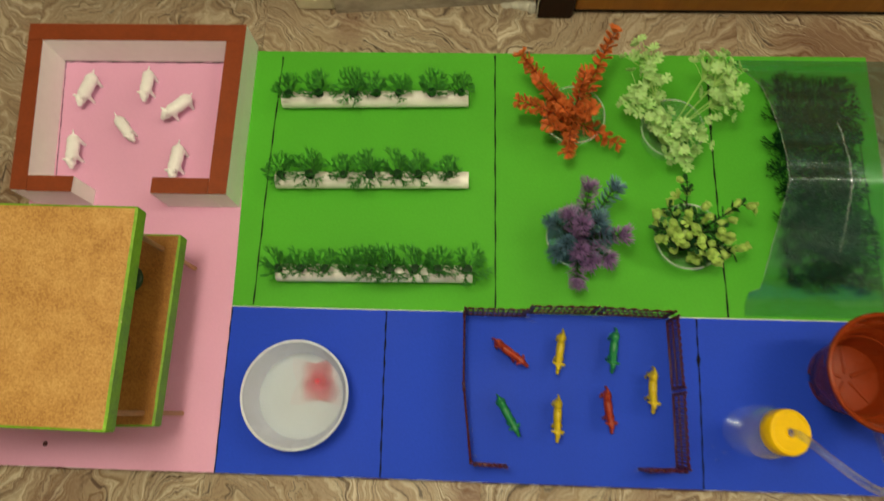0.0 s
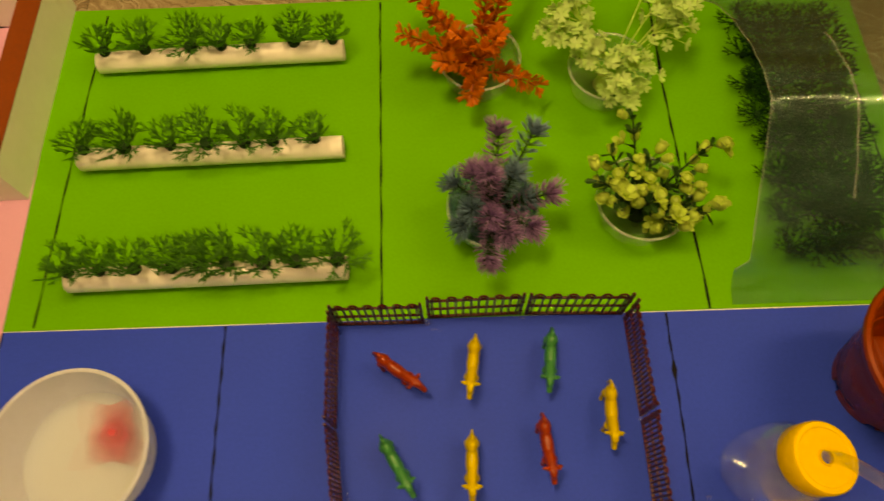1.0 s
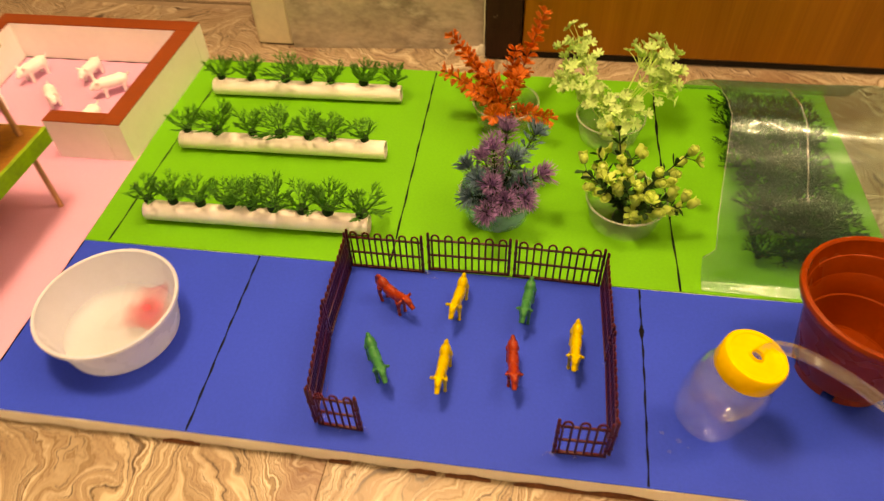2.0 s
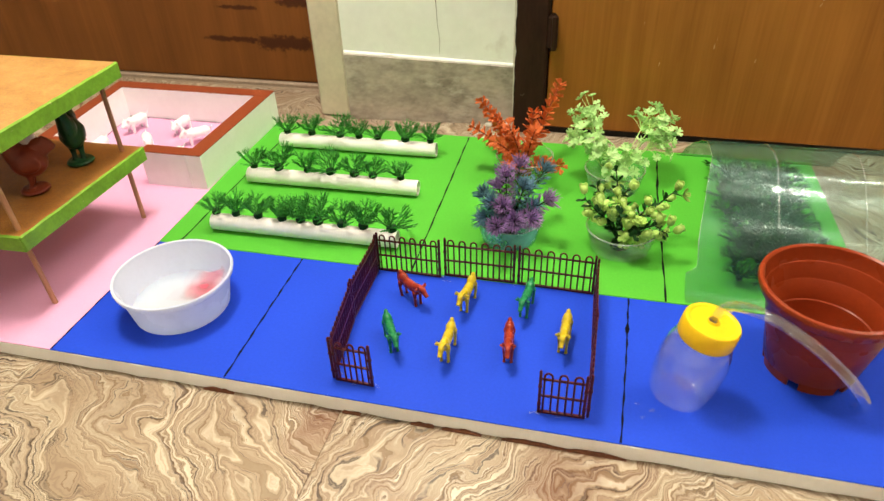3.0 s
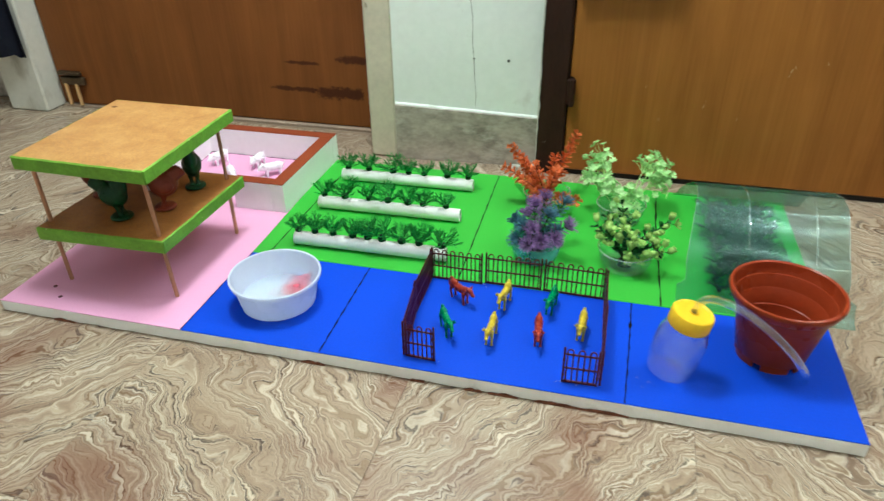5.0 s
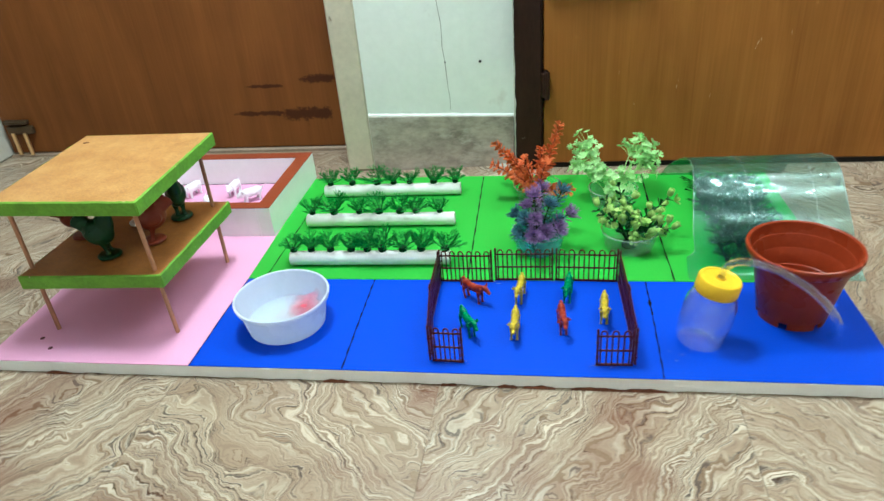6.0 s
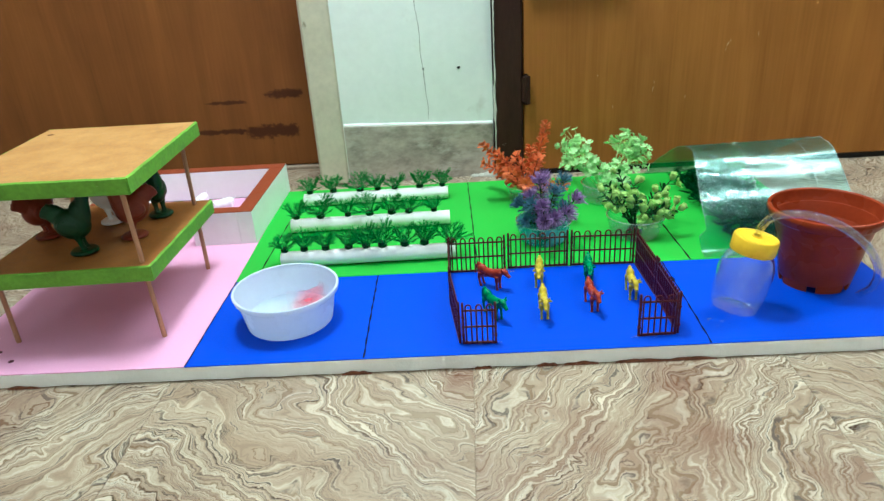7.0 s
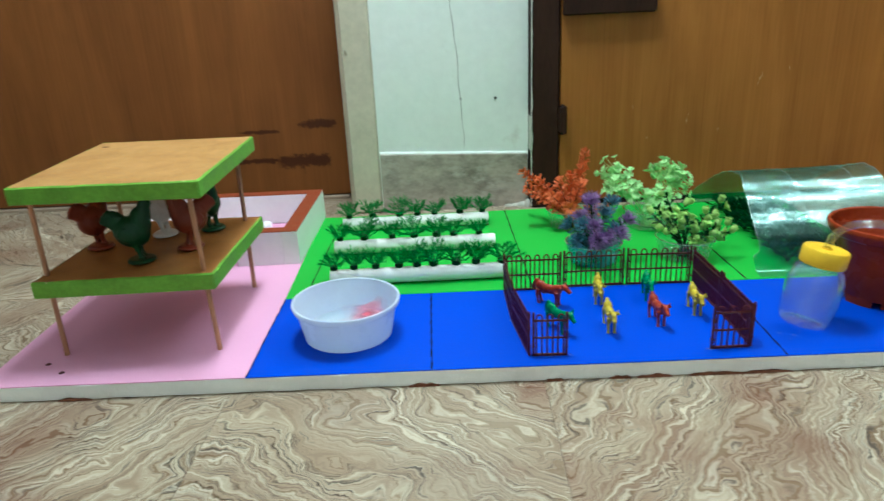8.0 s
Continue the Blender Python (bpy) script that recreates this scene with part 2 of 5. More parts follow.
VENEER_R = wood_veneer("yellowish_brown_veneer", (0.215, 0.081, 0.012), (0.395, 0.163, 0.026), [])
BLACK_METAL = surface("black_painted_metal", (0.015, 0.014, 0.013), 0.4, 0.3, spec=0.2)
BRASS = surface("brass", (0.85, 0.6, 0.3), 0.3, 0.15, metallic=0.85)
NAVY_CLOTH = surface("navy_cloth", (0.008, 0.009, 0.016), 0.85, 0.3, 10, 200, 0.4, 500, spec=0.1)
FOAM = surface("white_polystyrene_foam", (0.97, 0.97, 0.95), 0.65, 0.06, 10, 90, 0.5, 260, stain=((0.34, 0.17, 0.09), 9.0, 0.68, 0.73, (1, 1, 3)))
PEN_FOAM = surface("white_foam_card", (0.9, 0.91, 0.9), 0.6, 0.04, 10, 90, 0.2, 200)
PINK = surface("pink_craft_paper", (0.75, 0.39, 0.61), 0.55, 0.05, 5, 300, 0.08, 500, spec=0.22)
GREEN = surface("bright_green_craft_paper", (0.092, 0.42, 0.037), 0.58, 0.1, 5, 300, 0.08, 500, spec=0.12)
BLUE = surface("royal_blue_craft_paper", (0.017, 0.061, 0.59), 0.55, 0.1, 5, 300, 0.08, 500, spec=0.1)
INK = surface("black_marker_ink", (0.004, 0.004, 0.007), 0.6, 0.2, spec=0.08)
BROWN_STRIP = surface("rust_brown_paper", (0.23, 0.046, 0.013), 0.6, 0.16, 30, 250, 0.2, 400)
CORK = cork_board("varnished_chip_board")
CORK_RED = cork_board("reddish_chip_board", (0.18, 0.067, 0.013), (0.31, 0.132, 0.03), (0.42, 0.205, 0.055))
EDGE_GREEN = surface("leaf_green_poster_paint", (0.175, 0.365, 0.03), 0.45, 0.3, 40, 200, 0.3, 250, stain=((0.72, 0.62, 0.36), 55.0, 0.68, 0.72, (1, 1, 1.6)))
DOWEL = surface("brown_bamboo", (0.42, 0.22, 0.12), 0.5, 0.35, 20, 100, 0.2, 200, stretch=(3, 3, 0.5))
PVC = surface("white_pvc", (0.92, 0.92, 0.9), 0.3, 0.05, 20, 200, 0.05, 300, stain=((0.6, 0.47, 0.34), 26.0, 0.7, 0.84, (0.4, 1, 1)))
TANK_GREEN = surface("green_plastic_fronds", (0.13, 0.48, 0.115), 0.5, 0.3, 60, 300, 0.0, island=0.35, shift=True, spec=0.2, thin=0.7)
TANK_DARK = surface("dark_green_plastic_fronds", (0.007, 0.055, 0.012), 0.65, 0.3, 60, 300, 0.0, island=0.5, shift=True, spec=0.04)
PLUG = surface("dark_green_plastic_plug", (0.008, 0.04, 0.01), 0.45, 0.2, spec=0.1)
STEM_DARK = surface("dark_green_stem", (0.015, 0.045, 0.015), 0.45, 0.3, spec=0.15)
STEM_LIME = surface("pale_green_stem", (0.5, 0.75, 0.25), 0.4, 0.2)
STEM_RUST = surface("rust_stem", (0.3, 0.05, 0.015), 0.4, 0.3)
LEAF_ORANGE = surface("orange_plastic_leaf", (0.92, 0.24, 0.068), 0.4, 0.2, 50, 200, 0.0, island=0.25, thin=0.4)
LEAF_LIME = surface("lime_plastic_petal", (0.66, 1.0, 0.43), 0.4, 0.1, 50, 200, 0.0, island=0.22, thin=0.35)
LEAF_PURPLE = surface("purple_plastic_needles", (0.5, 0.3, 0.68), 0.4, 0.3, 50, 200, 0.0, island=0.45, thin=0.35, spec=0.15)
LEAF_TEAL = surface("teal_plastic_needles", (0.2, 0.38, 0.55), 0.4, 0.3, 50, 200, 0.0, island=0.5, thin=0.35, spec=0.15)
LEAF_YELLOW = surface("yellow_green_plastic_bud", (0.54, 0.78, 0.2), 0.38, 0.15, 60, 200, 0.0, island=0.22, thin=0.25)
LEAF_DARK = surface("dark_green_plastic_leaf", (0.03, 0.12, 0.03), 0.4, 0.3, 50, 200, 0.0, island=0.4, thin=0.35, spec=0.15)
CUP_CLEAR = clear_plastic("clear_cup_plastic", (0.93, 0.97, 0.97), 0.07, 0.12, 0.9, 0.15)
CUP_BLUE = clear_plastic("bluish_cup_plastic", (0.6, 0.85, 0.98), 0.3, 0.08, 1.4, 0.15, cloud=(0.42, 0.74, 0.95))
FILM = clear_plastic("clear_plastic_sheet", (0.7, 0.8, 0.78), 0.036, 0.25, 0.6, 0.2, (0.35, 1.6, 1), shine=(0.7, 1.0, 0.94), cloud=(0.3, 0.66, 0.57), flat=0.012, steep=2.0, most=0.1, glint=0.014)
FILM_EDGE = clear_plastic("creased_plastic_edge", (0.93, 0.97, 0.97), 0.22, 0.15, 2.0)
JAR_CLEAR = clear_plastic("clear_jar_plastic", (0.95, 0.97, 0.98), 0.035, 0.05, 1.5, 0.22)
HOSE_CLEAR = clear_plastic("clear_hose_plastic", (0.94, 0.95, 0.95), 0.02, 0.06, 1.3)
WATER = clear_plastic("still_water", (0.96, 0.98, 0.99), 0.025, 0.03, 0.6, 0.3, blur=0.9, cloud=(0.62, 0.7, 0.74))
LID_YELLOW = surface("yellow_lid_plastic", (0.85, 0.55, 0.012), 0.35, 0.08, 20, 200, 0.05, 300)
BOWL_WHITE = surface("white_bowl_plastic", (0.8, 0.85, 0.95), 0.25, 0.03, 20, 200, 0.03, 300, thin=0.42)
RED_FILM, red_nt, red_b = nodes_of("thin_red_plastic")
red_far = add(red_nt, "ShaderNodeVectorMath", {"operation": "LENGTH"}, i0=coords(red_nt, (1, 1, 0))).outputs["Value"]
red_soft = add(red_nt, "ShaderNodeMath", {"operation": "MULTIPLY_ADD"}, i0=red_far, i1=-21.5, i2=add(red_nt, "ShaderNodeMath", {"operation": "MULTIPLY_ADD"}, i0=noise_tex(red_nt, coords(red_nt), 30, 1.5, 0.5), i1=0.9, i2=0.26).outputs[0]).outputs[0]
red_mask = ramp(red_nt, red_soft, [(0.08, (0.0,) * 3), (0.72, (0.6,) * 3)])
put(red_nt, red_b, "Base Color", (0.62, 0.07, 0.12, 1)), put(red_nt, red_b, "Roughness", 0.4)
red_clear = add(red_nt, "ShaderNodeBsdfTransparent", Color=(1.0, 0.98, 0.98, 1))
red_nt.links.new(add(red_nt, "ShaderNodeMixShader", i0=red_mask, i1=red_clear.outputs[0], i2=red_b.outputs[0]).outputs[0], red_nt.nodes["Material Output"].inputs[0])
TERRACOTTA = surface("terracotta_plastic", (0.25, 0.036, 0.009), 0.3, 0.12, 12, 200, 0.08, 300, spec=0.13)
FENCE_RED = surface("maroon_fence_plastic", (0.075, 0.007, 0.009), 0.35, 0.25, 40, 200, 0.05, 300)
COW_RED = surface("red_brown_toy_plastic", (0.28, 0.03, 0.012), 0.3, 0.15, 60, 300, 0.1, 500)
COW_YELLOW = surface("yellow_toy_plastic", (0.52, 0.4, 0.02), 0.3, 0.15, 60, 300, 0.1, 500)
COW_GREEN = surface("green_toy_plastic", (0.02, 0.2, 0.07), 0.3, 0.15, 60, 300, 0.1, 500)
HEN_GREEN = surface("dark_green_toy_plastic", (0.007, 0.045, 0.013), 0.34, 0.15, 60, 300, 0.1, 500)
HEN_RED = surface("brick_red_toy_plastic", (0.17, 0.028, 0.011), 0.34, 0.15, 60, 300, 0.1, 500)
TOY_WHITE = surface("white_toy_plastic", (0.92, 0.92, 0.96), 0.35, 0.05, 60, 300, 0.1, 500, subsurface=0.15)
GLUE = clear_plastic("dried_clear_glue", (0.9, 0.94, 1.0), 0.05, 0.06, 1.5)
LAMP_WHITE = surface("lamp_housing_paint", (0.8, 0.8, 0.78), 0.4, 0.04)


TUBE_GLOW, tube_nt, tube_b = nodes_of("fluorescent_glow")
put(tube_nt, tube_b, "Base Color", (0.9, 0.9, 0.9, 1))
put(tube_nt, tube_b, "Emission Color", (1.13, 0.96, 0.79, 1))
put(tube_nt, tube_b, "Emission Strength", 90.0)


# ---- mesh helpers ----
class Shape:
    """Vertices, faces and a material number for each face."""

    def __init__(self):
        self.v, self.f, self.k = [], [], []

    def join(self, verts, faces, k=0):
        n = len(self.v)
        self.v.extend(tuple(p) for p in verts)
        self.f.extend(tuple(n + i for i in f) for f in faces)
        self.k.extend([k] * len(faces))

    def box(self, x0, x1, y0, y1, z0, z1, c=0.0, k=0):
        """A box with chamfered edges."""
        c = min(c, (x1 - x0) * 0.45, (y1 - y0) * 0.45, (z1 - z0) * 0.45)
        if c <= 0:
            vs = [(x, y, z) for z in (z0, z1) for y in (y0, y1) for x in (x0, x1)]
            self.join(vs, [(0, 2, 3, 1), (4, 5, 7, 6), (0, 1, 5, 4), (2, 6, 7, 3), (0, 4, 6, 2), (1, 3, 7, 5)], k)
            return
        rings = []
        for z, d in ((z0, c), (z0 + c, 0), (z1 - c, 0), (z1, c)):
            xa, xb, ya, yb = x0 + d, x1 - d, y0 + d, y1 - d
            rings.append([(xa + c, ya, z), (xb - c, ya, z), (xb, ya + c, z), (xb, yb - c, z), (xb - c, yb, z), (xa + c, yb, z), (xa, yb - c, z), (xa, ya + c, z)])
        self.rings(rings, True, True, k)

    def rings(self, rings, cap0=False, cap1=False, k=0, closed=True):
        n = len(rings[0])
        vs = [p for r in rings for p in r]
        fs = [(i * n + j, i * n + (j + 1) % n, (i + 1) * n + (j + 1) % n, (i + 1) * n + j) for i in range(len(rings) - 1) for j in range(n if closed else n - 1)]
        if cap0:
            fs.append(tuple(reversed(range(n))))
        if cap1:
            fs.append(tuple(range((len(rings) - 1) * n, len(rings) * n)))
        self.join(vs, fs, k)

    def lathe(self, profile, seg=40, at=(0, 0, 0), k=0, cap0=False, cap1=False):
        self.rings([[(at[0] + r * math.cos(2 * math.pi * j / seg), at[1] + r * math.sin(2 * math.pi * j / seg), at[2] + z) for j in range(seg)] for r, z in profile], cap0, cap1, k)

    def tube(self, pts, radii, seg=8, k=0, caps=True):
        pts = [Vector(p) for p in pts]
        if not isinstance(radii, (list, tuple)):
            radii = [radii] * len(pts)
        up, rings = Vector((0.31, 0.17, 0.93)), []
        for i, p in enumerate(pts):
            d = (pts[min(i + 1, len(pts) - 1)] - pts[max(i - 1, 0)]).normalized()
            a = d.cross(up)
            a = a.normalized() if a.length > 1e-4 else d.orthogonal().normalized()
            b = d.cross(a)
            up = -b if b.length > 0 else up
            rings.append([tuple(p + radii[i] * (math.cos(2 * math.pi * j / seg) * a + math.sin(2 * math.pi * j / seg) * b)) for j in range(seg)])
        self.rings(rings, caps, caps, k)

    def ball(self, at, size, turn=None, seg=16, rows=10, k=0):
        m = (turn or Matrix.Identity(3))
        rings = []
        for i in range(1, rows):
            a = math.pi * i / rows
            rings.append([tuple(Vector(at) + m @ Vector((size[0] * math.sin(a) * math.cos(2 * math.pi * j / seg), size[1] * math.sin(a) * math.sin(2 * math.pi * j / seg), -size[2] * math.cos(a)))) for j in range(seg)])
        self.rings(rings, True, True, k)

    def needle(self, p, d, length, width, k=0, belly=0.55):
        """A slender tapered leaflet."""
        d = Vector(d).normalized()
        a = d.orthogonal().normalized()
        b = d.cross(a)
        p = Vector(p)
        q = p + d * length * belly
        base = [p + width * 0.4 * a, p - width * 0.4 * (0.5 * a - 0.87 * b), p - width * 0.4 * (0.5 * a + 0.87 * b)]
        mid = [q + width * a, q - width * (0.5 * a - 0.87 * b), q - width * (0.5 * a + 0.87 * b)]
        self.join([*base, *mid, p + d * length], [(0, 1, 4, 3), (1, 2, 5, 4), (2, 0, 3, 5), (3, 4, 6), (4, 5, 6), (5, 3, 6), (2, 1, 0)], k)

    def leaf(self, p, d, side, length, width, thick=0.0005, cup=0.15, k=0, notched=False):
        """A leaf or petal: pointed at its foot, broad and rounded towards the tip, cupped, with a thickness."""
        d, p = Vector(d).normalized(), Vector(p)
        s = (Vector(side) - d * Vector(side).dot(d)).normalized()
        n = d.cross(s)
        out = [(0, 0), (0.45, 0.36), (0.8, 0.5), (1.0, 0.18), (1.0, -0.18), (0.8, -0.5), (0.45, -0.36)]
        if notched:
            out = [(0, 0.06), (0.4, 0.3), (0.82, 0.5), (1.0, 0.3), (0.8, 0.0), (1.0, -0.3), (0.82, -0.5), (0.4, -0.3), (0, -0.06)]
        top = [p + d * length * u + s * width * w + n * length * cup * (abs(w) * 1.3 + 0.5 * u * u) for u, w in out]
        low = [q - n * thick for q in top]
        ctop, clow = p + d * length * 0.6, p + d * length * 0.6 - n * thick
        vs, m = [*top, *low, ctop, clow], len(out)
        fs = [(i, (i + 1) % m, 2 * m) for i in range(m)] + [(m + (i + 1) % m, m + i, 2 * m + 1) for i in range(m)] + [(i, m + i, m + (i + 1) % m, (i + 1) % m) for i in range(m)]
        self.join(vs, fs, k)

    def mesh(self, name, mats, smooth=True):
        me = bpy.data.meshes.new(name)
        me.from_pydata(self.v, [], self.f)
        for m in mats if isinstance(mats, (list, tuple)) else [mats]:
            me.materials.append(m)
        me.polygons.foreach_set("material_index", self.k)
        me.validate()
        b = bmesh.new()
        b.from_mesh(me)
        bmesh.ops.recalc_face_normals(b, faces=b.faces)
        b.to_mesh(me)
        b.free()
        if smooth:
            me.shade_smooth()
            me.set_sharp_from_angle(angle=radians(38))
        return me


def part(name, shape, material, parent, label="", smooth=True):
    """One mesh under a thing or under a part, in the thing's own measures."""
    ob = new(name, shape if isinstance(shape, bpy.types.Mesh) else shape.mesh(name, material, smooth))
    ob.parent = parent
    return tagged(ob, label)


def thing(name, at, label, category, group="", kind="", turn=0.0):
    ob = new(name)
    ob.empty_display_size = 0.02
    ob.matrix_basis = pose(*at, 0, 0, turn)
    return tagged(ob, label, category, group, kind)


def solid(name, shape, material, label, category="", kind="structure", smooth=True, at=(0, 0, 0)):
    ob = new(name, shape.mesh(name, material, smooth))
    ob.location = at
    return tagged(ob, label, category, "", kind)


def melted(name, shape, material, voxel, smooths=6):
    """Balls and rods grown together into one smooth moulded figure."""
    ob = new(name, shape.mesh(name, material))
    r = ob.modifiers.new("grow", "REMESH")
    r.mode, r.voxel_size = "VOXEL", voxel
    s = ob.modifiers.new("soften", "SMOOTH")
    s.factor, s.iterations = 0.5, smooths
    bpy.context.view_layer.update()
    me = bpy.data.meshes.new_from_object(ob.evaluated_get(bpy.context.evaluated_depsgraph_get()))
    bpy.data.objects.remove(ob)
    me.name = name
    me.materials.clear()
    me.materials.append(material)
    me.shade_smooth()
    return me


def recoloured(me, material):
    c = me.copy()
    c.materials.clear()
    c.materials.append(material)
    return c


T = 0.02  # the top of the model's board

# ---- room ----
WALL_Y, DOOR_L, DOOR_R = 0.485, 0.612, 0.470


def wall_at(x):
    """The face of the white wall, which stands a little aslant to the board."""
    return 0.4745 + 0.075 * (x - 0.105)


s = Shape()
s.box(-2.2, 2.7, -2.7, 0.8, -0.08, -0.0011)
floor = solid("floor", s, GROUT, "polished brown marble floor with swirling cream veins", "floor")

s = Shape()
s.box(-2.3, 2.8, -2.8, 0.95, 3.3, 3.4)
solid("ceiling", s, surface("ceiling_paint", (0.75, 0.75, 0.73), 0.7, 0.05, 2, 40, 0.1, 60), "plain white painted ceiling", "ceiling")
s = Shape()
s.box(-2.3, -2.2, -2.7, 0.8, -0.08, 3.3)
solid("wall_west", s, ROOM_DIM, "plain painted wall out of view, its tone set to control bounce light", "wall")
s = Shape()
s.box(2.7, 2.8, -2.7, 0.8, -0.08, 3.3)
solid("wall_east", s, ROOM_DIM, "plain painted wall out of view, its tone set to control bounce light", "wall")
# unseen wall, paler than the side walls: a reflector filling the front faces
s = Shape()
s.box(-2.3, 2.8, -2.8, -2.7, -0.08, 3.3)
solid("wall_south", s, surface("pale_fill_wall_paint", (0.8, 0.8, 0.77), 0.7, 0.05, 2, 40, 0.1, 60), "plain painted wall out of view, its tone set to control bounce light", "wall")

s = Shape()
s.rings([[(0.105, wall_at(0.105), z), (0.414, wall_at(0.414), z), (0.414, 0.72, z), (0.105, 0.72, z)] for z in (0.0, 2.1)], True, True)
s.box(-2.2, 2.7, WALL_Y + 0.03, 0.72, 2.1, 3.3)
s.box(1.46, 2.7, WALL_Y, 0.72, 0.0, 2.1, 0.002)
s.box(-2.2, 2.7, 0.74, 0.84, -0.08, 3.3)
wall_north = solid("wall_north", s, WALL_WHITE, "white plastered wall with a hairline crack between two doors", "wall")
s = Shape()
s.tube([(x, wall_at(x) + 0.0002, z) for x, z in ((0.2605, 0.47), (0.2615, 0.405), (0.266, 0.372), (0.2685, 0.340), (0.2725, 0.312), (0.2735, 0.290), (0.2725, 0.262), (0.2755, 0.235), (0.2775, 0.205), (0.2785, 0.18), (0.2815, 0.152), (0.2805, 0.128))], [0.0008, 0.0006, 0.0009, 0.0006, 0.0008, 0.0006, 0.0008, 0.0006, 0.0009, 0.0005, 0.0007, 0.0004], 6)
part("crack", s, surface("grey_crack", (0.3, 0.29, 0.26), 0.9), wall_north, "thin grey crack in the plaster")
for nx, nz, nr in ((0.347, 0.227, 0.0030), (0.2765, 0.229, 0.0021)):
    s = Shape()
    s.ball((nx, wall_at(nx) - 0.0005, nz), (nr, 0.002, nr), None, 10, 6)
    part("nail_head", s, BLACK_METAL, wall_north, "dark nail head")

s = Shape()
s.box(-1.02, -0.9, 0.55, 0.74, 0.0, 2.1, 0.004)
s.box(-2.2, -1.02, 0.64, 0.74, 0.0, 2.1, 0.002)
solid("wall_pier", s, PIER_PAINT, "white plastered pier beside the wooden door", "wall")
s = Shape()
s.box(-2.2, -1.03, 0.632, 0.64, 0.0, 0.11, 0.002)
solid("baseboard_1", s, STONE_SKIRT, "greyish stone skirting along the white pier", "skirting")

s = Shape()
skirt_top = [0.1265 - 0.053 * (x - 0.107) for x in (0.107, 0.412)]
foot_l, foot_r = wall_at(0.107) - 0.006, wall_at(0.412) - 0.006
s.rings([[(0.107, foot_l + d, k * skirt_top[0]), (0.412, foot_r + d, k * skirt_top[1]), (0.412, foot_r + 0.012, k * skirt_top[1]), (0.107, foot_l + 0.012, k * skirt_top[0])] for k, d in ((0.0, 0.0), (0.985, 0.0), (1.0, 0.002))], True, True)
skirt = solid("baseboard_2", s, STONE_SKIRT, "greyish brown marble skirting under the white wall", "skirting")
s = Shape()
rng = random.Random(14)
rings = []
for i in range(41):
    x = 0.107 + 0.305 * i / 40
    z = 0.1266 - 0.053 * (x - 0.107)
    lip = wall_at(x) - 0.0045 + rng.uniform(-0.0012, 0.0012)
    rings.append([(x, wall_at(x) + 0.002, z), (x, lip, z), (x, lip + 0.0008, z + 0.0016 + rng.uniform(0, 0.0012)), (x, wall_at(x) + 0.002, z + 0.004 + rng.uniform(0, 0.001))])
s.rings(rings, True, True)
part("plaster_ledge", s, WALL_WHITE, skirt, "white plaster ledge on the skirting")
s = Shape()
for x, d, r, h in ((0.402, 0.008, 0.015, 0.009), (0.388, 0.005, 0.012, 0.005), (0.411, 0.013, 0.008, 0.016), (0.372, 0.004, 0.010, 0.004)):
    s.ball((x, foot_r - d, 0.0), (r, 0.008, h), None, 14, 8)
part("plaster_lump", s, PIER_PAINT, skirt, "crumbly pale mortar at the foot of the skirting")

s = Shape()
s.box(0.045, 0.105, 0.474, 0.70, 0.0, 2.1, 0.004)
s.box(0.030, 0.045, 0.54, 0.70, 0.0, 2.1, 0.003)
solid("trim_1", s, CREAM, "worn cream-painted door jamb", "door frame")
s = Shape()
s.box(0.416, 0.472, 0.462, 0.70, 0.0, 2.1, 0.004)
s.box(0.472, 1.46, 0.480, 0.70, 2.04, 2.1, 0.003)
frame_right = solid("trim_2", s, DARK_FRAME, "dark-stained wooden door frame with paint specks", "door frame")
s = Shape()
rings = []
for i in range(121):
    z = 0.004 + 0.9 * i / 120
    w = 0.0015 + 0.0045 * max(0.0, noise.noise(Vector((z * 38, 4.2, 0.0)))) + 0.002 * max(0.0, noise.noise(Vector((z * 130, 1.2, 0.0))))
    rings.append([(0.4155, 0.4635, z), (0.4155, 0.4612, z), (0.4155 + w, 0.4612, z), (0.4155 + w + 0.0003, 0.4618, z)])
s.rings(rings, True, True)
s.box(0.4148, 0.4162, 0.4625, 0.4990, 0.12, 0.19, 0.0006)
part("paint_smear", s, PIER_PAINT, frame_right, "ragged smear of wall paint along the frame's edge")

door_1 = thing("door_1", (-0.43, DOOR_L, 0.0), "closed reddish-brown veneered wooden door with dark smears", "door", kind="structure")
s = Shape()
s.box(-0.466, 0.457, 0.0, 0.035, 0.008, 2.04, 0.002)
leaf_1 = part("door_leaf", s, VENEER_L, door_1)
leaf_1.location = (0, 0, 0)
s = Shape()
s.box(-0.448, -0.376, -0.014, -0.001, 0.062, 0.084, 0.003)
s.box(-0.452, -0.384, -0.016, -0.0015, 0.088, 0.098, 0.002)
part("bolt_bracket", s, surface("dull_dark_brass", (0.12, 0.085, 0.05), 0.4, 0.3, metallic=0.8), door_1, "dull dark metal bracket")
for bx in (-0.435, -0.402):
    s = Shape()
    s.tube([(bx, -0.012, 0.008), (bx, -0.012, 0.066)], 0.005, 12)
    part("bolt_rod", s, BRASS, door_1, "shiny brass rod")
s = Shape()
s.box(-0.466, 0.446, -0.01, 0.03, -0.001, 0.006, 0.001)
part("threshold", s, surface("worn_threshold", (0.35, 0.27, 0.2), 0.6, 0.3), door_1, "worn pale threshold strip")

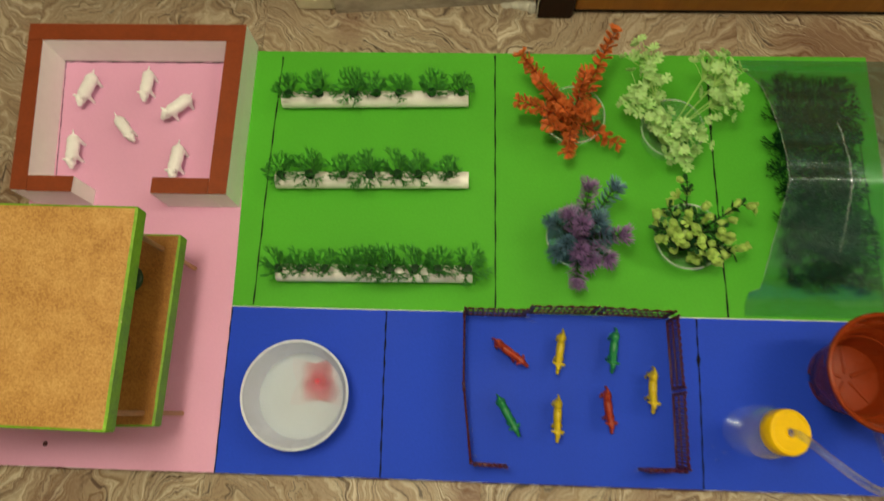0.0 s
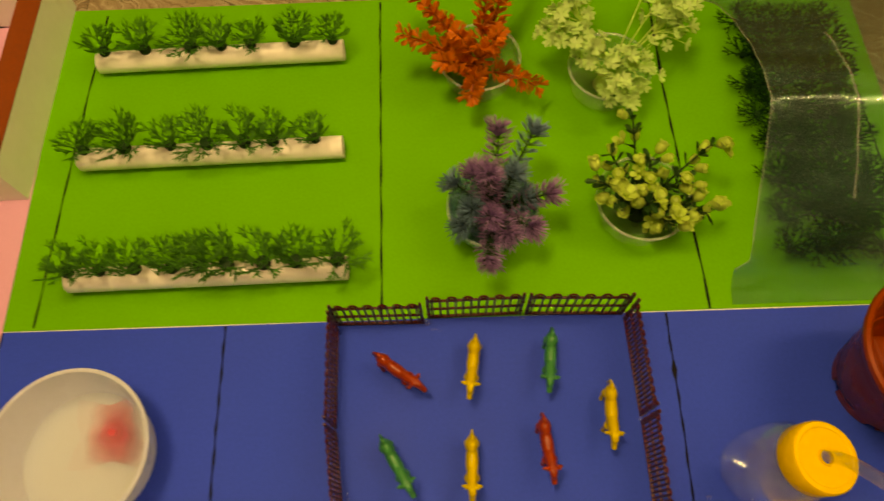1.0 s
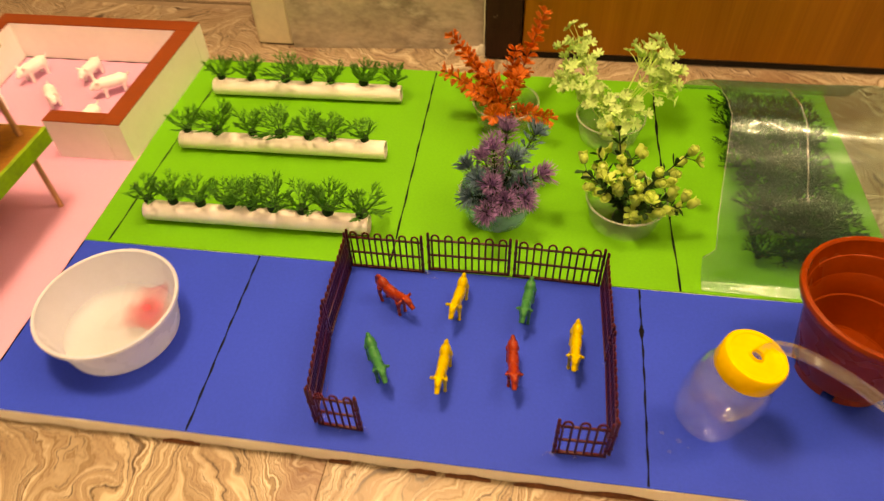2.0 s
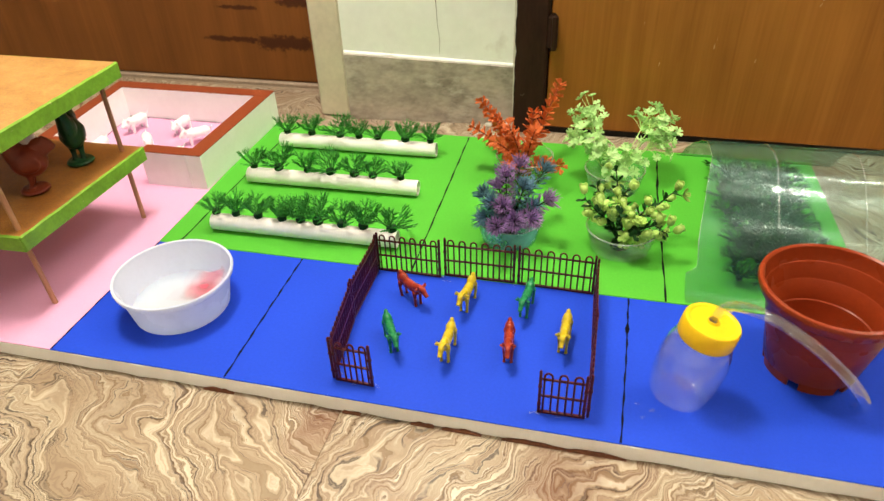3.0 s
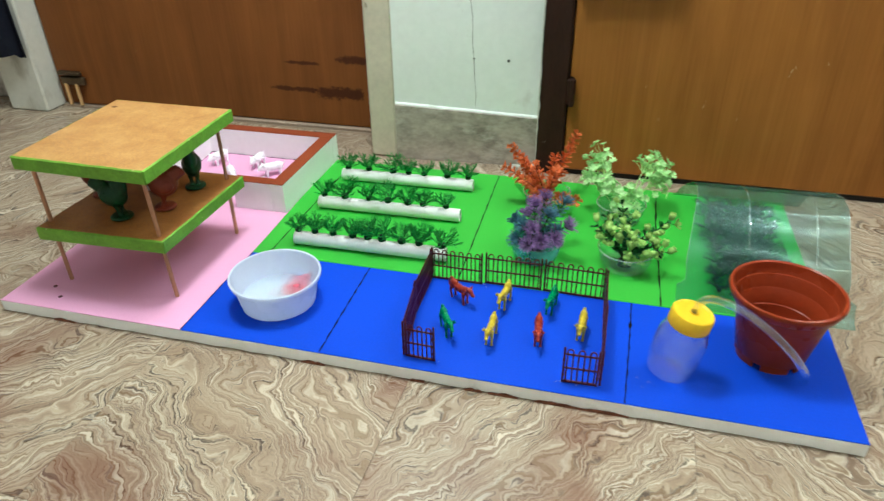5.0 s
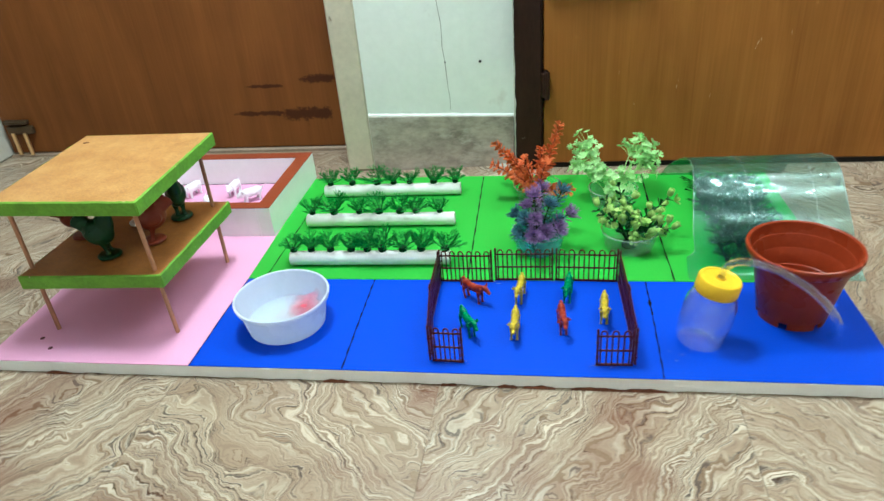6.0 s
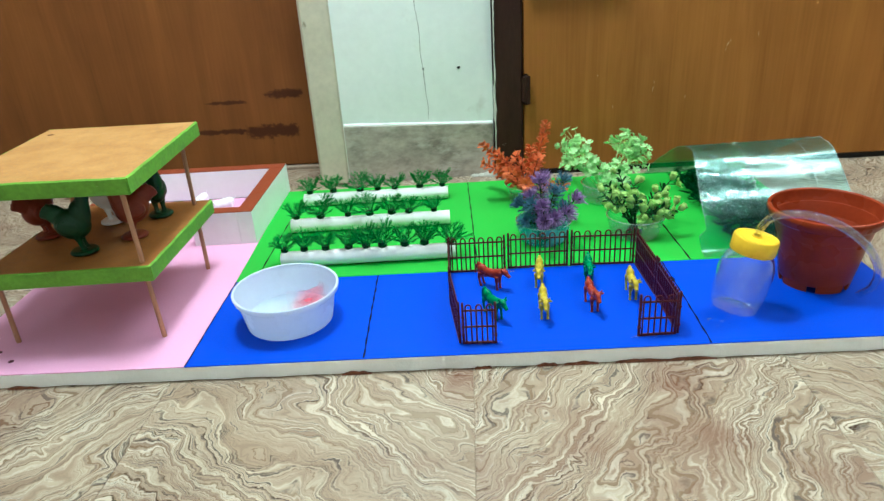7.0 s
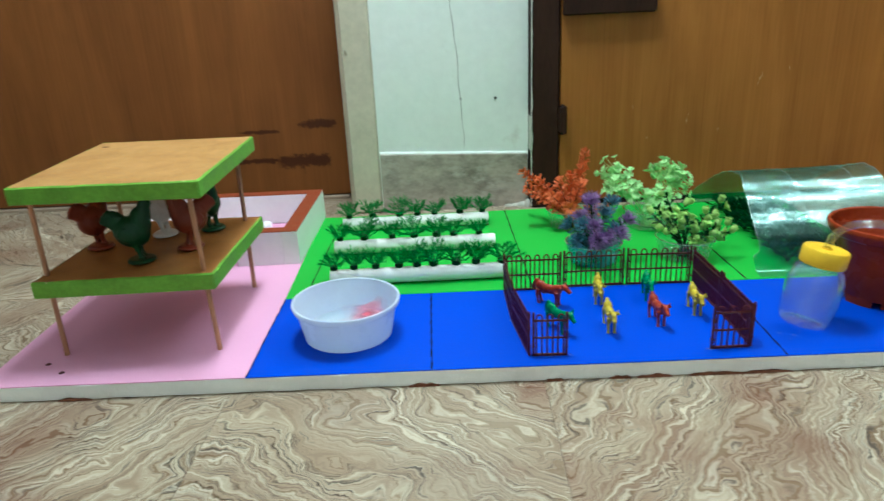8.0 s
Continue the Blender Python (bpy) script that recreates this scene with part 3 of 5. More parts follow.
door_2 = thing("door_2", (0.966, DOOR_R, 0.0), "closed yellowish-brown veneered wooden door with small scratches", "door", kind="structure")
s = Shape()
s.box(-0.492, 0.492, 0.0, 0.035, 0.012, 2.03, 0.002)
part("door_leaf", s, VENEER_R, door_2)
s = Shape()
s.box(-0.49, -0.315, -0.022, -0.0005, 0.379, 0.43, 0.003)
part("lock_rail", s, DARK_FRAME, door_2, "dark-stained wooden rail")
s = Shape()
s.box(-0.4965, -0.4795, -0.016, -0.0005, 0.152, 0.212, 0.006)
s.tube([(-0.4845, -0.016, 0.155), (-0.4845, -0.016, 0.209)], 0.0045, 10)
part("hinge", s, DARK_FRAME, door_2, "black metal hinge")
# black strip in the gap under the leaf, in place of its shade
s = Shape()
s.box(-0.492, 0.492, 0.006, 0.03, 0.0, 0.010)
part("door_gap", s, BLACK_METAL, door_2, "black strip standing for the shade under the door")

SCRATCH = surface("pale_scratch", (0.5, 0.32, 0.14), 0.7, 0.2)
for x, z, w, h, lean in ((0.7305, 0.168, 0.0011, 0.0075, 0.1), (0.7325, 0.180, 0.0006, 0.003, -0.2), (0.869, 0.246, 0.0022, 0.0065, 0.35), (0.8735, 0.252, 0.0012, 0.005, -0.3), (0.866, 0.236, 0.0009, 0.004, 0.5),
                         (0.652, 0.136, 0.0009, 0.004, 0.0), (0.795, 0.148, 0.0008, 0.005, 0.2), (0.925, 0.262, 0.0010, 0.006, -0.1), (0.62, 0.2, 0.0006, 0.004, 0.1)):
    s = Shape()
    w, h = w * 0.6, h * 0.7
    s.rings([[(lean * k * h + e, -0.0002, k * h) for e in (-w * v, w * v)] + [(lean * k * h + e, -0.0007, k * h) for e in (w * v * 0.7, -w * v * 0.7)] for k, v in ((-1, 0.15), (-0.4, 0.8), (0.1, 1.0), (0.5, 0.6), (1, 0.12))], True, True)
    part("scratch", s, SCRATCH, door_2, "pale scratch in the veneer").location = (x - 0.966, 0, z)

cloth = thing("hanging_cloth", (-1.06, 0.52, 0.16), "dark navy cloth hanging in folds against the white pier", "cloth")
s = Shape()
front, back = [], []
for i in range(49):
    u = i / 48
    x = -0.2 + 0.352 * u
    fold = 0.012 * math.sin(u * 21) + 0.006 * math.sin(u * 47 + 1)
    hem = 0.006 * math.sin(u * 13 + 0.6) - (0.012 if u > 0.93 else 0)
    front.append([(x + (0.02 * (1 - h) * u), fold * (1 - 0.4 * h) - 0.004, hem * (1 - h) + 1.1 * h) for h in (0, 0.05, 0.12, 0.3, 0.6, 1.0)])
    back.append([(p[0], p[1] + 0.004, p[2]) for p in front[-1]])
s.rings([f + b[::-1] for f, b in zip(front, back)], True, True)
part("cloth_panel", s, NAVY_CLOTH, cloth)
s = Shape()
s.tube([(-0.24, 0.0, 1.1), (0.18, 0.0, 1.1)], 0.008, 12)
s.tube([(-0.2, 0.0, 1.1), (-0.2, 0.115, 1.1)], 0.006, 8)
s.tube([(0.155, 0.0, 1.1), (0.155, 0.028, 1.1)], 0.006, 8)
part("rail", s, BLACK_METAL, cloth, "dark metal rail")

tube_light = thing("tube_light", TUBE, "white batten tube light mounted high on the wall", "lamp")
s = Shape()
s.box(-0.62, 0.62, 0.045, WALL_Y - TUBE[1], -0.03, 0.03, 0.006)
s.box(-0.635, -0.605, -0.02, 0.05, -0.02, 0.02, 0.004)
s.box(0.605, 0.635, -0.02, 0.05, -0.02, 0.02, 0.004)
part("housing", s, LAMP_WHITE, tube_light)
s = Shape()
s.tube([(-0.605, 0, 0), (0.605, 0, 0)], 0.028, 20)
part("fluorescent_tube", s, TUBE_GLOW, tube_light, "glowing white tube")
ceiling_light = thing("ceiling_light", GLOBE, "white dish-shaped lamp holder hanging on a long stem", "lamp")
s = Shape()
s.lathe([(0.0005, 0.14), (0.03, 0.14), (0.032, 0.15), (0.012, 0.165), (0.004, 0.17), (0.004, 1.61), (0.05, 1.62), (0.05, 1.65), (0.0005, 1.65)], 32)
part("stem", s, LAMP_WHITE, ceiling_light)

# ---- the model's board ----
X0, X1, Y0, Y1 = -0.312, 0.893, -0.2165, 0.3895
board = thing("model_board", (0, 0, 0), "large white foam board covered with pink, green and blue paper", "model base")
s = Shape()
rows_ = []
N = 60
for z, d in ((0.0, 0.001), (0.001, 0.0), (T - 0.002, 0.0), (T - 0.0012, 0.0005)):
    ring = []
    for i in range(N):
        ring.append((X0 + (X1 - X0) * i / N, Y0 + d + 0.0006 * math.sin(i * 1.7) + 0.0005 * math.sin(i * 4.1), z))
    for i in range(20):
        ring.append((X1 - d + 0.0006 * math.sin(i * 2.3), Y0 + (Y1 - Y0) * i / 20, z))
    for i in range(N):
        ring.append((X1 - (X1 - X0) * i / N, Y1 - d, z))
    for i in range(20):
        ring.append((X0 + d, Y1 - (Y1 - Y0) * i / 20, z))
    rows_.append(ring)
s.rings(rows_, True, True)
part("foam_slab", s, FOAM, board, "white polystyrene slab with a dirty chipped edge", smooth=False)

RUST = surface("rust_brown_dirt", (0.16, 0.06, 0.03), 0.85, 0.5, 60, 300, 0.4, 300)
rng = random.Random(21)
for sx, sw in ((0.205, 0.018), (0.43, 0.012), (0.47, 0.02), (0.545, 0.035), (0.60, 0.028), (0.355, 0.01), (-0.2, 0.02)):
    s = Shape()
    low, top = [], []
    for i in range(13):
        u = i / 12
        hgt = (0.0016 + 0.0036 * abs(noise.noise(Vector((sx * 30 + u * 4, 2.2, 0.5))))) * math.sin(math.pi * u) ** 0.5
        low.append((sx + sw * (2 * u - 1), Y0 - 0.0032, 0.0002))
        top.append((sx + sw * (2 * u - 1), Y0 - 0.0022, 0.0003 + hgt))
    s.rings([[l, t, (t[0], Y0 + 0.002, t[2]), (l[0], Y0 + 0.002, 0.0002)] for l, t in zip(low, top)], True, True)
    part("dirt_streak", s, RUST, board, "rust-brown dirt on the edge")


def paper(name, corners, material, label):
    """A sheet of paper with a faintly uneven edge, glued on the slab."""
    s = Shape()
    low, top = [], []
    for a, b in zip(corners, corners[1:] + corners[:1]):
        for i in range(16):
            u = i / 16
            w = 0.0004 * math.sin(9 * u + 3 * a[0]) * math.sin(math.pi * u)
            low.append((a[0] + (b[0] - a[0]) * u + w, a[1] + (b[1] - a[1]) * u + w, T - 0.0011))
            top.append((low[-1][0], low[-1][1], T))
    s.rings([low, top], True, True)
    return part(name, s, material, board, label, smooth=False)


paper("pink_paper", [(X0, Y0), (-0.0006, Y0), (-0.0006, 0.0), (-0.0086, Y1), (X0, Y1)], PINK, "pink craft paper")
paper("green_paper", [(0.0, 0.0006), (X1, 0.0006), (X1, Y1), (-0.008, Y1)], GREEN, "bright green craft paper")
paper("blue_paper", [(0.0, Y0), (X1, Y0), (X1, -0.0004), (0.0, -0.0004)], BLUE, "royal blue craft paper")


def marker(points, width, blot=0.0):
    s = Shape()
    left, right = [], []
    n = 40
    for i in range(n + 1):
        u = i / n * (len(points) - 1)
        j = min(int(u), len(points) - 2)
        x = points[j][0] + (points[j + 1][0] - points[j][0]) * (u - j)
        y = points[j][1] + (points[j + 1][1] - points[j][1]) * (u - j)
        w = 1.0 * width * (0.8 + 0.35 * math.sin(i * 1.3 + points[0][0] * 40)) * (1 + blot * math.exp(-((i - 0.28 * n) / 1.6) ** 2))
        dx, dy = points[-1][0] - points[0][0], points[-1][1] - points[0][1]
        l = math.hypot(dx, dy)
        wob = 0.00025 * math.sin(i * 0.9)
        nx, ny = -dy / l, dx / l
        left.append((x + nx * (w + wob), y + ny * (w + wob)))
        right.append((x - nx * (w - wob), y - ny * (w - wob)))
    s.rings([[(a[0], a[1], T + 0.0001), (a[0], a[1], T + 0.0004), (b[0], b[1], T + 0.0004), (b[0], b[1], T + 0.0001)] for a, b in zip(left, right)], True, True)
    part("marker_line", s, INK, board, "black marker line", smooth=False)


marker([(0.036, 0.380), (0.031, 0.2), (0.029, 0.003)], 0.0010)
marker([(0.3535, 0.386), (0.356, 0.2), (0.3585, 0.002)], 0.0011)
marker([(0.664, 0.384), (0.662, 0.25), (0.664, 0.15), (0.667, 0.001)], 0.0012, 0.9)
marker([(0.868, 0.25), (0.87, 0.12), (0.872, 0.002)], 0.0009)
marker([(0.2115, -0.001), (0.2125, -0.1), (0.2145, -0.2155)], 0.0011)
marker([(0.6245, -0.001), (0.6235, -0.1), (0.6205, -0.2155)], 0.0010, 1.3)
marker([(0.0006, -0.001), (0.0004, -0.1), (0.0010, -0.2155)], 0.0008)

marker([(-0.298, 0.3682), (-0.15, 0.3686), (-0.031, 0.3692)], 0.0012)
marker([(-0.2775, 0.165), (-0.287, 0.27), (-0.2965, 0.368)], 0.0006)

# stick holes as flat discs, the shade inside put into their dark colour
for gx, gy in ((-0.227, -0.188), (-0.255, -0.166)):
    s = Shape()
    s.lathe([(0.0034, 0.0001), (0.0034, 0.0005), (0.0018, 0.0006)], 14, (gx, gy, T), 0, True, True)
    part("stick_hole", s, surface("hole_shade", (0.1, 0.03, 0.04), 0.9), board, "flat dark disc standing for a shaded hole in the pink paper")

for gx, gy, gr in ((0.650, -0.133, 0.0016), (0.635, -0.164, 0.0024), (0.661, -0.161, 0.0018), (0.649, -0.170, 0.0030), (0.640, -0.181, 0.0022), (0.656, -0.176, 0.0012)):
    s = Shape()
    s.ball((gx, gy, T + 0.0002), (gr, gr * 0.7, 0.0008), None, 12, 6)
    part("glue_blob", s, GLUE, board, "dried clear glue")

# ---- pig pen ----
PEN_H = 0.0575
pen = thing("pig_pen", (0, 0, T), "low white foam pen with rust-brown capped walls on pink paper", "pen")


def pen_wall(a, b, c, d, name="pen_wall"):
    """A wall over a four-cornered plan, with its capping strip."""
    s = Shape()
    s.rings([[(p[0], p[1], z) for p in (a, b, c, d)] for z in (0.0, PEN_H - 0.0012)], True, True)
    w = part(name, s, PEN_FOAM, pen, smooth=False)
    s = Shape()
    s.rings([[(p[0], p[1], z) for p in (a, b, c, d)] for z in (PEN_H - 0.0011, PEN_H)], True, True)
    part("capping", s, BROWN_STRIP, w, "rust-brown paper capping strip", smooth=False)


pen_wall((-0.319, 0.370), (-0.004, 0.371), (-0.004, 0.397), (-0.321, 0.396))
pen_wall((-0.030, 0.141), (-0.005, 0.141), (-0.004, 0.3705), (-0.030, 0.3705))
pen_wall((-0.302, 0.142), (-0.279, 0.142), (-0.298, 0.3695), (-0.319, 0.3695))
pen_wall((-0.108, 0.1405), (-0.0305, 0.1405), (-0.0305, 0.163), (-0.108, 0.163))
pen_wall((-0.2785, 0.1405), (-0.217, 0.1405), (-0.217, 0.163), (-0.2800, 0.163))


def pig_mesh():
    s = Shape()
    s.ball((0, 0, 0.0175), (0.0085, 0.0185, 0.0085), None, 20, 14)
    s.ball((0, 0.010, 0.0175), (0.0088, 0.010, 0.0088), None, 16, 12)
    s.ball((0, -0.010, 0.018), (0.0085, 0.010, 0.0085), None, 16, 12)
    s.ball((0, -0.0205, 0.018), (0.0062, 0.0075, 0.0065), None, 16, 12)
    s.tube([(0, -0.024, 0.0165), (0, -0.0295, 0.0155)], [0.0035, 0.003], 10)
    for x in (-1, 1):
        s.tube([(x * 0.0045, -0.019, 0.023), (x * 0.0068, -0.0205, 0.0275)], [0.0028, 0.0012], 8)
        for y in (-0.0125, 0.0125):
            s.tube([(x * 0.0055, y, 0.014), (x * 0.0062, y - 0.001, 0.006), (x * 0.0062, y - 0.0015, 0.0)], [0.0034, 0.0024, 0.0024], 8)
    s.tube([(0, 0.018, 0.021), (0.001, 0.0225, 0.0225), (0.0025, 0.0235, 0.026)], [0.0016, 0.0013, 0.001], 8)
    return melted("toy_pig", s, TOY_WHITE, 0.0009, 4)


PIG = pig_mesh()
for px_, py_, hx, hy, size, words in (
        (-0.244, 0.317, -35, -115, 1.08, "white plastic toy pig standing by the pen's back wall"),
        (-0.157, 0.325, -6, -120, 1.0, "white plastic toy pig in the middle of the pen's back"),
        (-0.104, 0.289, -95, -85, 1.08, "white plastic toy pig turned aslant near the pen's wall"),
        (-0.182, 0.255, 82, -100, 0.95, "slim white plastic toy pig in the middle of the pen"),
        (-0.250, 0.220, 8, -120, 1.05, "white plastic toy pig facing the pen's gap"),
        (-0.097, 0.206, -12, -120, 1.08, "white plastic toy pig beside the pen's gap")):
    ob = new("toy_pig", PIG)
    ob.matrix_basis = pose(px_, py_, T, 0, 0, math.degrees(math.atan2(hy, hx)) + 90) @ Matrix.Diagonal((size, size, size, 1))
    tagged(ob, words, "toy pig", "pigs in the pen")

# ---- two-deck shelter with hens ----
shelter = thing("bird_shelter", (-0.145, -0.048, T), "two-deck toy shelter of brown chip board with green edges on sticks", "shelter")


def deck(corners, z, tilt, name, board_material):
    """A chip-board deck with green painted edges; z is its top."""
    th = 0.0205
    s = Shape()
    top = [(x, y, z + tilt * y) for x, y in corners]
    s.rings([[(x * 0.992, y * 0.992, h - th) for x, y, h in top], [(x * 0.992, y * 0.992, h) for x, y, h in top]], True, True)
    slab = part(name, s, board_material, shelter, smooth=False)
    for i in range(4):
        a, b = Vector(top[i]), Vector(top[(i + 1) % 4])
        out = (b - a).cross(Vector((0, 0, 1))).normalized() * 0.0016
        s = Shape()
        n, lo, rings = 24, th, []
        for j in range(n + 1):
            p = a.lerp(b, j / n)
            e = 0.0003 * math.sin(j * 2.1 + i) + 0.0003 * math.sin(j * 5.3) + 0.0016 * min(0.0, noise.noise(Vector((j * 0.55, i * 3.1, z * 40)))) 
            rings.append([tuple(p + Vector((0, 0, -lo))), tuple(p + out + Vector((0, 0, -lo + 0.001))), tuple(p + out + Vector((0, 0, -0.0012 + e * 0.5))), tuple(p - out * 0.6 + Vector((0, 0, 0.0003 + e * 0.5)))])
        s.rings(rings, True, True)
        part("painted_edge", s, EDGE_GREEN, slab, "leaf-green painted edge", smooth=False)


deck([(-0.107, -0.113), (0.109, -0.116), (0.111, 0.114), (-0.103, 0.115)], 0.2235, 0.024, "roof_deck", CORK)
s = Shape()
s.ball((-0.085, 0.085, 0.2235 + 0.024 * 0.085), (0.0055, 0.0035, 0.0006), None, 12, 6)
part("dark_knot", s, surface("dark_knot_brown", (0.16, 0.07, 0.025), 0.6, 0.4, 200, 400), shelter, "small dark mark on the roof")
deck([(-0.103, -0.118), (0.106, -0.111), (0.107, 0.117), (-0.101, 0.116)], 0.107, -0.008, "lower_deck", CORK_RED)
for lx, ly, dx, dy in ((0.094, -0.096, -0.003, -0.003), (0.087, 0.099, 0.002, 0.0), (-0.099, -0.094, 0.004, -0.002), (-0.093, 0.098, 0.002, 0.002)):
    s = Shape()
    s.tube([(lx, ly, 0.0), (lx + dx * 0.5, ly + dy * 0.5, 0.1), (lx + dx, ly + dy, 0.2035 + 0.024 * ly)], [0.0032, 0.0030, 0.0031], 10)
    part("stick", s, DOWEL, shelter)


def hen_mesh():
    s = Shape()
    s.lathe([(0.0001, 0.0), (0.0175, 0.0), (0.0175, 0.0024), (0.014, 0.0046), (0.0001, 0.0056)], 24, (0, -0.005, 0), 0)
    for x in (-0.005, 0.005):
        s.tube([(x, -0.008, 0.003), (x, -0.005, 0.012), (x, -0.003, 0.024)], [0.0036, 0.0034, 0.0058], 8)
    s.ball((0, 0.0, 0.037), (0.0150, 0.0225, 0.0195), Matrix.Rotation(radians(14), 3, "X"), 20, 14)
    s.ball((0, -0.012, 0.048), (0.0115, 0.0130, 0.0185), None, 16, 12)
    s.tube([(0, -0.015, 0.052), (0, -0.019, 0.066), (0, -0.021, 0.074)], [0.0105, 0.008, 0.0064], 12)
    s.ball((0, -0.022, 0.0765), (0.006, 0.0072, 0.0062), None, 14, 10)
    s.tube([(0, -0.027, 0.076), (0, -0.0345, 0.0745)], [0.0025, 0.0008], 8)
    for y, h in ((-0.026, 0.0045), (-0.0215, 0.0065), (-0.017, 0.005)):
        s.ball((0, y, 0.083 + h * 0.3), (0.0016, 0.003, h), None, 10, 8)
    s.ball((0, -0.0265, 0.069), (0.0016, 0.0025, 0.0042), None, 10, 8)
    for k in range(6):
        a = radians(34 + k * 13)
        d = Vector((0, math.cos(a), math.sin(a)))
        p = Vector((0, 0.014, 0.043))
        s.tube([p, p + d * 0.014, p + d * (0.025 - 0.0015 * abs(k - 3)) + Vector((0, 0.004, -0.003))], [0.0075, 0.0062, 0.0025], 10)
    for x in (-1, 1):
        s.ball((x * 0.0125, 0.002, 0.036), (0.0035, 0.0135, 0.0095), Matrix.Rotation(radians(12), 3, "X"), 14, 10)
    return melted("toy_hen", s, HEN_GREEN, 0.0011, 4)


HEN = hen_mesh()
DECK_Z = T + 0.1082
for px_, py_, face, material, words in (
        (-0.146, -0.110, 100, HEN_GREEN, "dark green plastic toy rooster on a round base"),
        (-0.222, -0.054, 160, HEN_RED, "brick-red plastic toy hen on the lower deck"),
        (-0.156, -0.004, 70, TOY_WHITE, "white plastic toy hen behind the coloured ones"),
        (-0.091, -0.063, -60, HEN_RED, "brick-red plastic toy hen near the deck's edge"),
        (-0.093, 0.016, 30, HEN_GREEN, "dark green plastic toy hen at the deck's far edge")):
    ob = new("toy_hen", recoloured(HEN, material))
    ob.matrix_basis = pose(px_, py_, DECK_Z + 0.0006 - 0.008 * (py_ + 0.048), 0, 0, face) @ Matrix.Diagonal((0.98, 0.98, 1.04, 1))
    tagged(ob, words, "toy hen", "hens on the shelter")

# ---- white tubes planted with sprigs ----
def pipe(at, length, turn, words):
    p = thing("planter_pipe", at, words, "pipe", "planter pipes", turn=turn)
    s = Shape()
    R, r, n = 0.0118, 0.0102, 32
    ring = lambda x, q: [(x, q * math.cos(2 * math.pi * j / n), R + q * math.sin(2 * math.pi * j / n)) for j in range(n)]
    h = length / 2
    s.rings([ring(-h, r), ring(-h, R - 0.0004), ring(-h + 0.0006, R), ring(h - 0.0006, R), ring(h, R - 0.0004), ring(h, r), ring(-h, r)])
    part("pipe_body", s, PVC, p)
    return p


def fork(s, p, d, flat, length, level, rng, w, bushy=False):
    """A flat, twice-forking leaf like a small antler; flat is the normal of its plane."""
    d, p = Vector(d).normalized(), Vector(p)
    if level == 0:
        s.needle(p - d * length * 0.06, d, length * 1.45, w * 0.62, 0, 0.25)
        return
    s.needle(p - d * length * 0.06, d, length * 1.2, w * (0.8 if level < 2 else 0.7 + 0.06 * level), 0)
    q = p + d * length
    side = flat.cross(d).normalized()
    if bushy:
        for sgn in (-1, 1):
            s.needle(p + d * length * 0.6, d * 0.75 + side * sgn * 0.7 + flat * rng.uniform(-0.5, 0.5), length * rng.uniform(0.5, 0.8), w * 0.5, 0, 0.3)
    for sgn in (-1, 1):
        a = radians(rng.uniform(12, 28)) * sgn
        e = d * math.cos(a) + side * math.sin(a) + flat * rng.uniform(-0.14, 0.14)
        fork(s, q, e, flat, length * rng.uniform(0.66, 0.9), level - 1, rng, w, bushy)
    if level > 1 and rng.random() < 0.7:
        a = radians(rng.choice((-52, 52)))
        fork(s, p + d * length * 0.55, d * math.cos(a) + side * math.sin(a), flat, length * 0.6, level - 2, rng, w, bushy)


def forked_meshes(seed, fans, length, w, leaf_material, name="fronds", back=0.0, depth=3, bushy=False):
    rng = random.Random(seed)
    s = Shape()
    s.lathe([(0.0001, -0.006), (0.0045, -0.006), (0.0064, 0.003), (0.0058, 0.0062), (0.0001, 0.0068)], 14)
    plug = s.mesh("plug", PLUG)
    s = Shape()
    for i in range(fans):
        a = 2 * math.pi * (i + rng.uniform(-0.35, 0.35)) / fans
        d = Vector((math.cos(a), math.sin(a) + back, rng.choice((0.35, 0.8, 1.3, 2.2)))).normalized()
        flat = d.cross(Vector((-math.sin(a), math.cos(a), rng.uniform(-0.5, 0.5)))).normalized()
        fork(s, (0.003 * math.cos(a), 0.003 * math.sin(a), 0.004), d, flat, length * rng.uniform(0.8, 1.15), depth, rng, w, bushy)
    return plug, s.mesh(name, leaf_material)


SPRIGS = [forked_meshes(11 + i, 11, 0.0100, 0.0012, TANK_GREEN, back=0.3, bushy=True) for i in range(6)]
rows3 = (
    ((0.0455, 0.303), (0.3155, 0.309), (0.057, 0.101, 0.151, 0.184, 0.216, 0.263, 0.305), "white plastic pipe planted with green sprigs at the board's back"),
    ((0.0475, 0.179), (0.3185, 0.184), (0.057, 0.098, 0.145, 0.182, 0.220, 0.249, 0.292), "white plastic pipe planted with green sprigs in the middle row"),
    ((0.0605, 0.0455), (0.3265, 0.0495), (0.066, 0.096, 0.129, 0.164, 0.191, 0.216, 0.250, 0.280, 0.319), "white plastic pipe densely planted with green sprigs in the front row"))
rng = random.Random(5)
